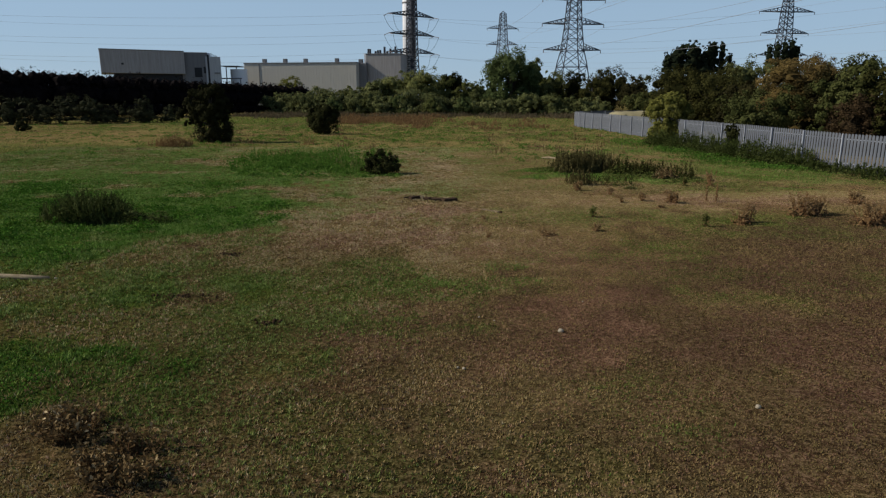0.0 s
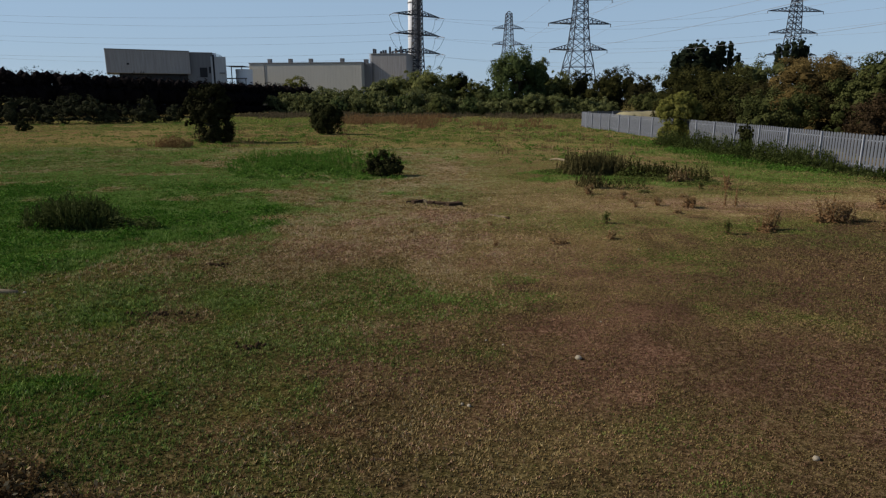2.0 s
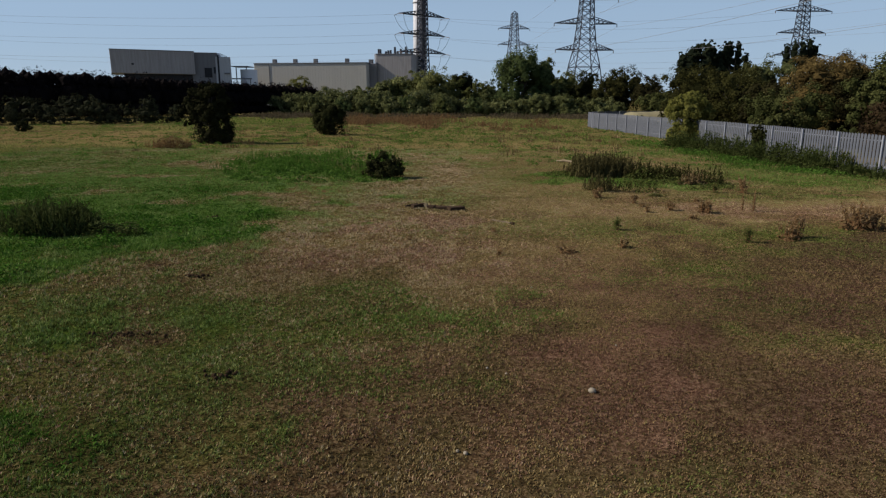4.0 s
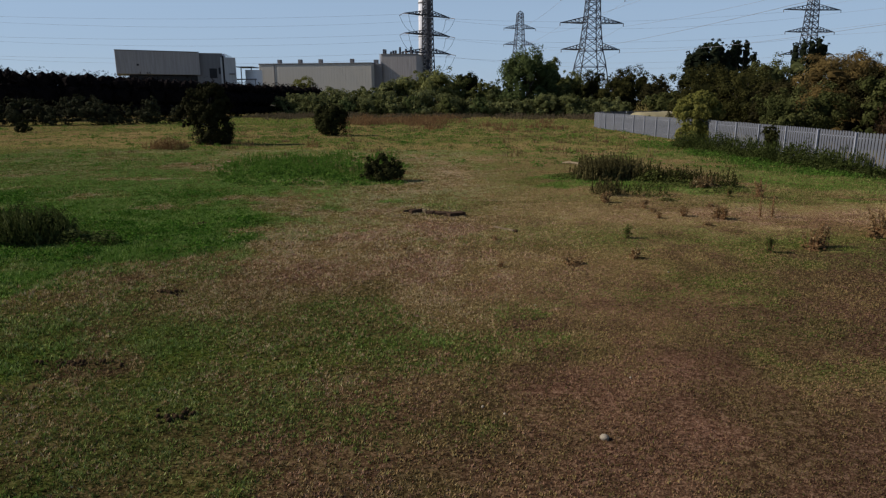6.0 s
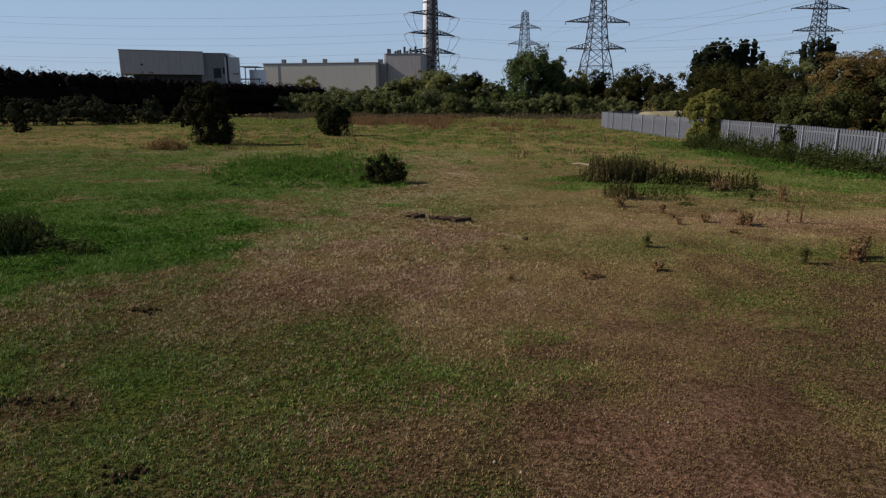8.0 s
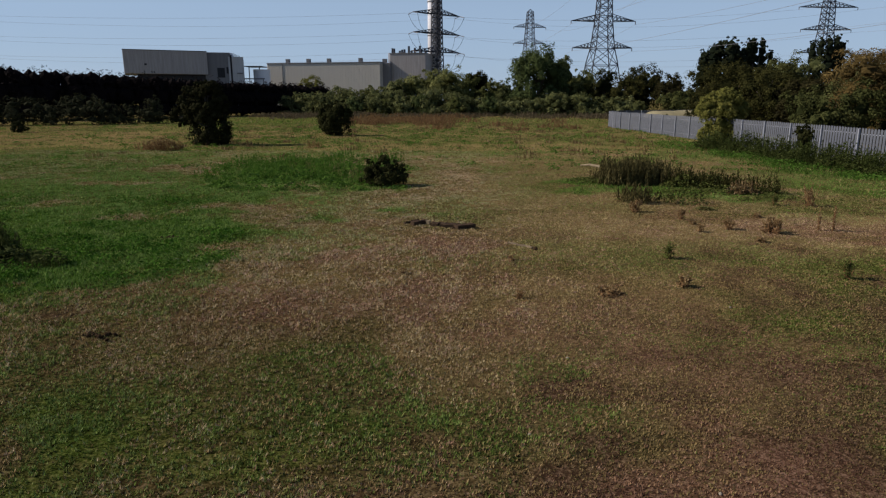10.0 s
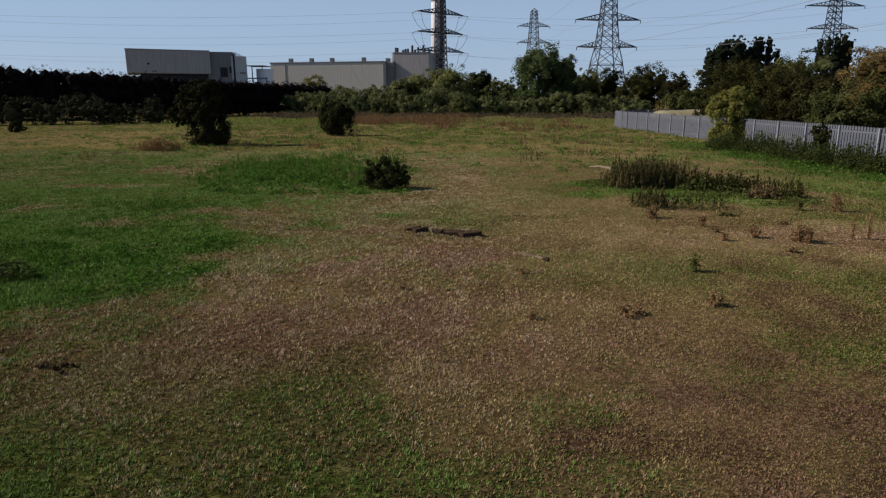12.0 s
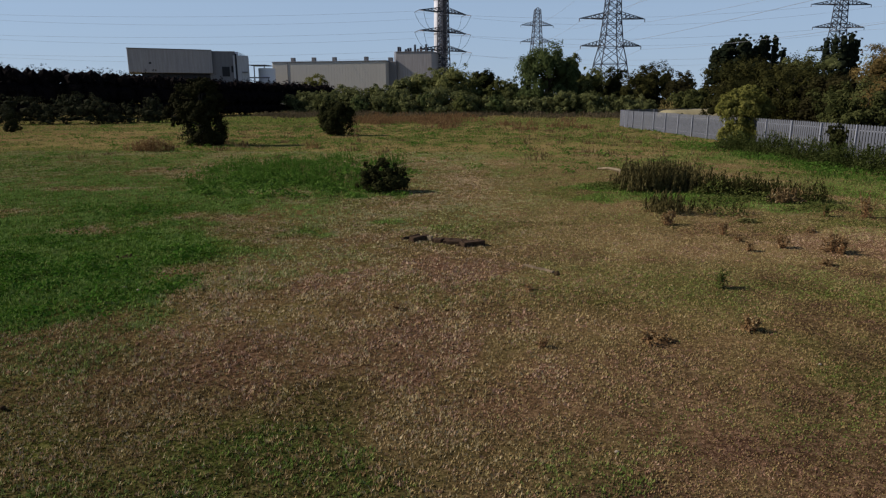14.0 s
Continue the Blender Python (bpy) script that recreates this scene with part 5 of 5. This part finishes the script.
growth("dock_leaves", [leafy(8.5, 39.6, 2.0, 1.3, 0.6, 1500, 0.07, R), leafy(11.2, 38.2, 1.7, 1.2, 0.9, 1900, 0.07, R), leafy(12.8, 36.6, 1.5, 0.9, 0.5, 1100, 0.065, R), leafy(8.5, 33.7, 1.9, 1.0, 0.4, 1500, 0.06, R, 0.6, 0.55), leafy(6.6, 40.3, 1.2, 1.6, 0.25, 800, 0.065, R), leafy(9.8, 36.0, 2.8, 1.2, 0.25, 1500, 0.06, R, 0.5, 0.5), leafy(12.5, 34.6, 1.8, 0.8, 0.2, 700, 0.06, R, 0.5, 0.5)], "green dock and nettle leaves round the stalks", "weeds", L_WEED)
growth("olive_weeds", [spires(10.4 + 0.55 * k, 38.3 - 0.25 * k, 0.5, 0.6, 1.05 - 0.05 * k, 30, R, 0.055, 0.08, 26) for k in range(6)] + [spires(13.7, 36.2, 0.7, 0.5, 1.1, 36, R, 0.05, 0.08, 22), spires(9.0, 33.6, 0.9, 0.5, 0.5, 16, R, 0.05, 0.07, 20)], "olive-green weeds beside the tall docks", "weeds", L_OLIVE)
growth("dry_dock_patch", [leafy(12.5, 35.9, 0.8, 0.4, 0.75, 300, 0.06, R), spires(12.5, 35.9, 0.75, 0.4, 0.75, 34, R, 0.05, 0.07, 24)], "dry cream-brown dock seed heads among the weeds", "weeds", L_BROWN)
growth("pale_weed", [leafy(9.3, 31.7, 0.36, 0.22, 0.28, 260, 0.055, R)], "pale yellow-green low weed in short grass", "weed", L_TUFT, "thing")
strip = [(26.2, 34.5), (25.6, 38.0), (24.9, 41.5), (24.0, 44.5), (23.4, 47.5), (22.6, 50.5), (22.2, 54), (21.8, 58), (21.2, 62.5)]
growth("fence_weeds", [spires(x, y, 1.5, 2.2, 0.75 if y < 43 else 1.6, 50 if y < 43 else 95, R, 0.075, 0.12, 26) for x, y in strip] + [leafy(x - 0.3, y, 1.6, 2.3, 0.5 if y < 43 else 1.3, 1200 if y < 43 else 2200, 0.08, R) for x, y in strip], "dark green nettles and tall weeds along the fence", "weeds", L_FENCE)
growth("fence_nettles", [leafy(21.5, 49, 2.4, 3.2, 0.35, 1800, 0.08, R), leafy(20.6, 56, 2.2, 4, 0.3, 1500, 0.08, R), leafy(22.6, 43, 1.8, 2.4, 0.3, 1500, 0.08, R), leafy(20.0, 66, 2.5, 6, 0.3, 1600, 0.09, R), blades(21.0, 52, 2.6, 9.0, 0.3, 3000, 0.03, R, 0.9, 0.2)], "green nettles and grass in front of the fence", "nettles", L_NETTLE)
spots = [(-26 + 24 * R.rand(), 116 + 52 * R.rand(), 1.5 + 2.6 * R.rand()) for _ in range(32)] + [(-10 + 28 * R.rand(), 96 + 40 * R.rand(), 1.0 + 1.6 * R.rand()) for _ in range(14)]
growth("brown_docks", [spires(x, y, r, r * 1.3, 0.75 + 0.4 * R.rand(), int(6 * r * r) + 6, R, 0.13, 0.16, 14) for x, y, r in spots], "reddish-brown seeding docks across the far pasture", "weeds", L_REDDOCK)
spots = [(-52 + 110 * R.rand(), 150 + 26 * R.rand(), 2.0 + 3.0 * R.rand()) for _ in range(80)]
growth("far_docks", [spires(x, y, r, r, 0.7 + 0.7 * R.rand(), int(2.4 * r * r) + 6, R, 0.18, 0.22, 11) for x, y, r in spots], "grey-brown tall weeds along the far edge of the pasture", "weeds", L_FARDOCK)
growth("dry_weeds", [leafy(-24.9, 60.2, 1.6, 0.6, 0.95, 700, 0.075, R, 0.9), spires(-24.9, 60.2, 1.7, 0.8, 1.05, 110, R, 0.06, 0.09, 24), spires(-26.6, 61.0, 1.1, 0.7, 0.8, 34, R, 0.06, 0.09, 22), spires(-13.2, 63.5, 0.8, 0.6, 0.9, 22, R, 0.06, 0.09, 20), spires(-20.4, 66, 1.0, 0.7, 0.7, 20, R, 0.06, 0.09, 20)], "dry straw-brown weed clump beside a tree", "weeds", L_OCHRE)
tufts = [(-30 + 52 * R.rand(), 52 + 62 * R.rand()) for _ in range(150)] + [(5 + 12 * R.rand(), 56 + 40 * R.rand()) for _ in range(60)]
growth("seeding_grass", [blades(x, y, 0.3 + 0.8 * R.rand(), 0.3 + 0.8 * R.rand(), 0.2 + 0.35 * R.rand(), 34, 0.045, R, 0.7, 0.4) for x, y in tufts], "brown seeding grass tufts across the pasture", "grass", L_BROWN)
tufts = [(-34 + 58 * R.rand(), 46 + 60 * R.rand()) for _ in range(420)] + [(-70 + 75 * R.rand(), 62 + 62 * R.rand()) for _ in range(320)]
growth("weed_tufts", [leafy(x, y, 0.3 + 0.7 * R.rand(), 0.3 + 0.7 * R.rand(), 0.15 + 0.25 * R.rand(), 40, 0.09, R) for x, y in tufts], "green weed tufts across the pasture", "weeds", L_NETTLE)

spots = [(x, y) for x, y in zip(R.uniform(-60, 34, 5200), R.uniform(41, 125, 5200)) if abs(x + 0.04 * y) < 0.74 * y and x < 21.5 and lattice_noise(x, y, 5, 61) + 0.5 * lattice_noise(x, y, 1.3, 62) > 0.72]
growth("pasture_tufts", [blades(x, y, 0.25 + 0.5 * q, 0.25 + 0.5 * q, 0.10 + 0.16 * q, 14, 0.035 + 0.0003 * y, R, 1.2, 0.4) for (x, y), q in zip(spots, R.rand(len(spots)))], "pale olive and straw grass tufts across the pasture", "grass", L_TUFT)

# ---------------------------------------------------------------- single plants
def dock_plant(x, y, h, w, seed, green=False, dry=1.0, label=None):
    """Upright seeding stems over a few ragged leaves."""
    rng = np.random.RandomState(seed)
    t = thing("dock_plant", x, y, label or ("green thistle plant in short grass" if green else "dry brown dock plant with seeding stems"), "weed", "dock plants")
    stems, pts = [], []
    for k in range(max(3, int(3 + 20 * w))):
        a, r = rng.uniform(0, 6.28), rng.uniform(0.05, 0.5) * w
        b = Vector((math.cos(a) * r * 0.4, math.sin(a) * r * 0.4, -0.03))
        e = Vector((math.cos(a) * r, math.sin(a) * r, h * rng.uniform(0.55, 1.0)))
        m = b.lerp(e, 0.5) + Vector((rng.uniform(-0.04, 0.04), rng.uniform(-0.04, 0.04), 0.04))
        stems.append(((b, m, e), (0.010, 0.008, 0.004), 4))
        for f in rng.uniform(0.25, 1.0, int(40 * dry)):
            pts.append(np.array(m.lerp(e, (f - 0.25) / 0.75)) + rng.normal(0, 0.022, 3))
    part("stem", tubes_mesh("stem", stems, DRY_STEM), t)["kind"] = "stuff"
    pts = np.array(pts)
    v, f = leaf_quads(pts, rng.normal(size=pts.shape), np.full(len(pts), 0.026 + 0.010 * w), rng, 1.5)
    part("seed_head", np_mesh("seed_head", v, f, L_WEED if green else L_OCHRE, tone=np.repeat(np.clip(rng.normal(0.62, 0.24, len(pts)), 0, 1), 4)), t)["kind"] = "stuff"
    n = int(24 + 130 * w)
    a, r = rng.uniform(0, 6.28, n), rng.uniform(0.03, 0.5, n) * w
    c = np.c_[np.cos(a) * r, np.sin(a) * r, rng.uniform(0.03, 0.35, n) * h]
    v, f = leaf_quads(c, np.c_[np.cos(a) * 0.6, np.sin(a) * 0.6, np.ones(n)] + rng.normal(0, 0.3, (n, 3)), np.full(n, 0.026 + 0.036 * w), rng, 2.4)
    part("leaves", np_mesh("leaves", v, f, L_WEED if green else L_REDDOCK, tone=np.repeat(np.clip(rng.normal(0.35, 0.25, n), 0, 1), 4)), t)["kind"] = "stuff"
    return t


def dead_clump(x, y, w, h, n, seed):
    """A low heap of curled brown leaves on thin stems."""
    rng = np.random.RandomState(seed)
    t = thing("dead_dock_clump", x, y, "dead brown curled dock leaves in a low clump", "weed", "dead clumps")
    stems, pts = [], []
    for k in range(34):
        a, r = rng.uniform(0, 6.28), w * 0.5 * math.sqrt(rng.rand())
        e = Vector((math.cos(a) * r, math.sin(a) * r, h * rng.uniform(0.5, 1.0) * (1 - 0.5 * (r / w) ** 2)))
        b = Vector((e.x * 0.6, e.y * 0.6, -0.02))
        stems.append(((b, b.lerp(e, 0.55) + Vector((rng.uniform(-0.05, 0.05), rng.uniform(-0.05, 0.05), 0)), e), (0.007, 0.006, 0.003), 4))
        for f in rng.uniform(0.2, 1.05, n // 34):
            pts.append(np.array(b.lerp(e, f)) + rng.normal(0, 0.05, 3))
    part("stem", tubes_mesh("stem", stems, DRY_STEM), t)["kind"] = "stuff"
    pts = np.array(pts)
    pts[:, 2] = np.maximum(pts[:, 2], 0.01)
    v, f = leaf_quads(pts, rng.normal(size=pts.shape) + [0, 0, 0.3], np.full(len(pts), 0.033), rng, 1.9)
    # leaf tone falls towards the ground: the clump's inner shade painted in
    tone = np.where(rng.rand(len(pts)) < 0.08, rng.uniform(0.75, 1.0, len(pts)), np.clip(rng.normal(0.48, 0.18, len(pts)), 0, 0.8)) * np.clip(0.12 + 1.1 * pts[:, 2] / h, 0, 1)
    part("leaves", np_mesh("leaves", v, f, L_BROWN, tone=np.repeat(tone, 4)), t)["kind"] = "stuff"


dead_clump(-4.95, 7.75, 0.9, 0.40, 1500, 301)
dead_clump(-3.85, 7.0, 1.3, 0.32, 1900, 302)
PLANTS = [(10.06, 27.5, 0.5, 0.35), (10.7, 22.7, 0.6, 0.75), (11.05, 22.9, 0.75, 0.55), (13.7, 24.2, 0.95, 1.3), (14.4, 24.4, 0.8, 1.0), (15.1, 22.5, 0.9, 1.2), (15.9, 22.9, 0.7, 1.0), (9.3, 22.3, 0.5, 0.3), (5.7, 24.2, 0.45, 0.35), (5.23, 21.5, 0.3, 0.3), (3.5, 21.0, 0.14, 0.6),
          (6.6, 31.2, 0.5, 0.5), (8.8, 28.1, 0.42, 0.35), (9.95, 27.75, 0.58, 0.6), (7.8, 27.8, 0.28, 0.25), (7.8, 29.7, 0.4, 0.2), (7.95, 28.9, 0.12, 0.2), (10.6, 30.2, 0.15, 0.35), (9.0, 26.2, 0.14, 0.4), (12.45, 32.9, 0.5, 0.35), (13.6, 32.6, 0.9, 0.6), (12.0, 27.9, 0.95, 0.15), (11.6, 28.0, 0.8, 0.12), (17.5, 27.0, 0.6, 0.9), (18.6, 25.8, 0.7, 0.8), (1.5, 20.75, 0.22, 0.18), (1.55, 23.9, 0.15, 0.15), (-1.2, 22.5, 0.15, 0.15)]
for k, (x, y, h, w) in enumerate(PLANTS):
    dock_plant(x, y, h, w, 320 + k, green=k in (7, 8, 19), dry=0.35 if w < 0.2 else 1.0)

# ---------------------------------------------------------------- loose things
def beam(x, y, length, wide, thick, rz, seed, material=OLD_WOOD, label="weathered grey timber beam lying in the grass", name="timber_beam", tilt=0.0, category="timber", group="fallen timbers"):
    """A rough-sawn timber with worn corners and split ends."""
    rng = np.random.RandomState(seed)
    bm = bmesh.new()
    box(bm, -length / 2, length / 2, -wide / 2, wide / 2, 0, thick + 0.015, 0.012)
    bmesh.ops.subdivide_edges(bm, edges=[e for e in bm.edges if e.calc_length() > length * 0.6], cuts=5)
    for v in bm.verts:
        v.co += Vector(rng.normal(0, 0.009, 3))
    ob = new(name, bm_mesh(name, bm, material))
    ob.matrix_basis = pose(x, y, float(gz(x, y)) - 0.01, 0, tilt, rz)
    return tagged(ob, label, category, group)


beam(-1.54, 29.00, 0.73, 0.10, 0.07, 52, 1)
beam(-1.25, 28.70, 0.63, 0.20, 0.13, 44, 2)
beam(-0.94, 28.72, 0.15, 0.12, 0.14, -30, 3, PALE_WOOD, "pale broken timber end lying in the grass")
beam(-0.70, 28.56, 0.28, 0.26, 0.11, -24, 4)
beam(-0.28, 28.38, 0.52, 0.28, 0.11, -12, 5)
beam(0.29, 28.18, 0.66, 0.30, 0.14, 28, 6)
beam(-0.08, 28.08, 0.19, 0.08, 0.05, 25, 9)
beam(-0.35, 28.95, 0.95, 0.16, 0.04, -6, 10, label="thin weathered board lying behind the beams")
beam(1.92, 25.72, 0.95, 0.07, 0.05, -47, 8, STICK_WOOD, "weathered bare stick lying in the grass", "stick", category="stick")


def lump(name, x, y, sx, sy, sz, seed, material, label, category, group="", sink=0.3):
    rng = np.random.RandomState(seed)
    bm = bmesh.new()
    bmesh.ops.create_icosphere(bm, subdivisions=2, radius=1)
    for v in bm.verts:
        n = noise.noise(v.co * 1.7 + Vector((seed * 3.1, 0, 0)))
        v.co = Vector((v.co.x * sx, v.co.y * sy, v.co.z * sz)) * (1 + 0.35 * n)
    ob = new(name, bm_mesh(name, bm, material, True))
    ob.matrix_basis = pose(x, y, float(gz(x, y)) + sz * (1 - sink) * 0.6, 0, 0, rng.uniform(0, 360))
    return tagged(ob, label, category, group)


lump("stone", 2.29, 11.73, 0.065, 0.05, 0.045, 1, STONE, "pale rounded stone lying in short grass", "stone", "stones")
lump("stone", 4.59, 8.56, 0.045, 0.04, 0.035, 2, STONE, "pale grey stone lying in short grass", "stone", "stones")
for k, (x, y, s) in enumerate(((0.35, 9.95, 0.035), (0.25, 10.0, 0.03), (0.75, 12.6, 0.03), (1.05, 12.4, 0.025), (2.05, 17.4, 0.03), (-9.58, 15.28, 0.05), (-9.19, 18.68, 0.035), (-6.9, 23.4, 0.05), (-7.3, 23.6, 0.05), (-3.2, 24.5, 0.03), (5.7, 20.0, 0.03), (1.2, 14.9, 0.025), (3.1, 13.6, 0.025))):
    lump("stone", x, y, s, s * 0.8, s * 0.7, 10 + k, STONE, "small pale stone in short grass", "stone", "stones")
lump("burnt_stump", 2.3, 25.2, 0.08, 0.06, 0.07, 40, DUNG, "small blackened stump beside a stick", "stump")


def dung_pile(x, y, wx, wy, n, seed):
    rng = np.random.RandomState(seed)
    t = thing("dung_pile", x, y, "dark dry dung pile on bare turf", "dung", "dung piles")
    bm = bmesh.new()
    bmesh.ops.create_icosphere(bm, subdivisions=1, radius=1)
    for v in bm.verts:
        v.co *= 1 + 0.25 * noise.noise(v.co * 2)
    clod = bm_mesh("clod", bm, DUNG, True)
    for k in range(n):
        px, py, s = rng.normal(0, wx * 0.4), rng.normal(0, wy * 0.4), rng.uniform(0.022, 0.05)
        part("clod", clod, t, at=Matrix.LocRotScale((px, py, s * 0.4), Euler(rng.uniform(0, 6, 3)), (s * 1.3, s, s * 0.8)))


dung_pile(-5.85, 13.85, 0.75, 0.16, 26, 501)
dung_pile(-3.55, 12.15, 0.42, 0.22, 16, 502)
dung_pile(-6.2, 17.9, 0.5, 0.25, 20, 503)
dung_pile(-8.9, 26.6, 0.4, 0.3, 18, 504)


def log(name, pts, radii, label):
    ob = new(name, tubes_mesh(name, [(pts, radii, 9)], PALE_WOOD))
    return tagged(ob, label, "log")


log("fallen_log", [(-13.4, 15.75, 0.08), (-12.6, 15.6, 0.085), (-11.5, 15.45, 0.08), (-10.4, 15.32, 0.08), (-9.75, 15.25, 0.07), (-9.70, 15.245, 0.068)], [0.085, 0.083, 0.08, 0.075, 0.065, 0.004], "pale bare log lying in the grass")
log("fallen_branch", [(6.85, 44.9, 0.40), (7.3, 44.5, 0.46), (7.8, 44.1, 0.40), (8.05, 43.7, 0.15), (8.1, 43.6, 0.02)], [0.03, 0.075, 0.085, 0.07, 0.06], "bleached bent branch beside the dock stalks")


def bank():
    """A straw-coloured grassy bank beyond the fence."""
    bm = bmesh.new()
    bmesh.ops.create_grid(bm, x_segments=90, y_segments=16, size=1)
    for v in bm.verts:
        x, y = v.co.x, v.co.y
        v.co = Vector((x * 10.0, y * 5, -0.2 + 2.9 * max(0, 1 - y**4) * max(0, 1 - x**24) * (0.9 + 0.1 * min(1, max(0, x + 0.6) * 1.5)) + 0.12 * noise.noise(Vector((x * 14, y * 5, 0)))))
    ob = new("grass_bank", bm_mesh("grass_bank", bm, plain_mat("straw_bank", (0.19, 0.165, 0.085), (0.30, 0.26, 0.145), 1.2, 0.95, relief=0.05), True))
    ob.matrix_basis = pose(37.8, 111, -0.1, 0, 0, 2)
    tagged(ob, "straw-coloured grassy bank beyond the palisade fence", "bank")


bank()
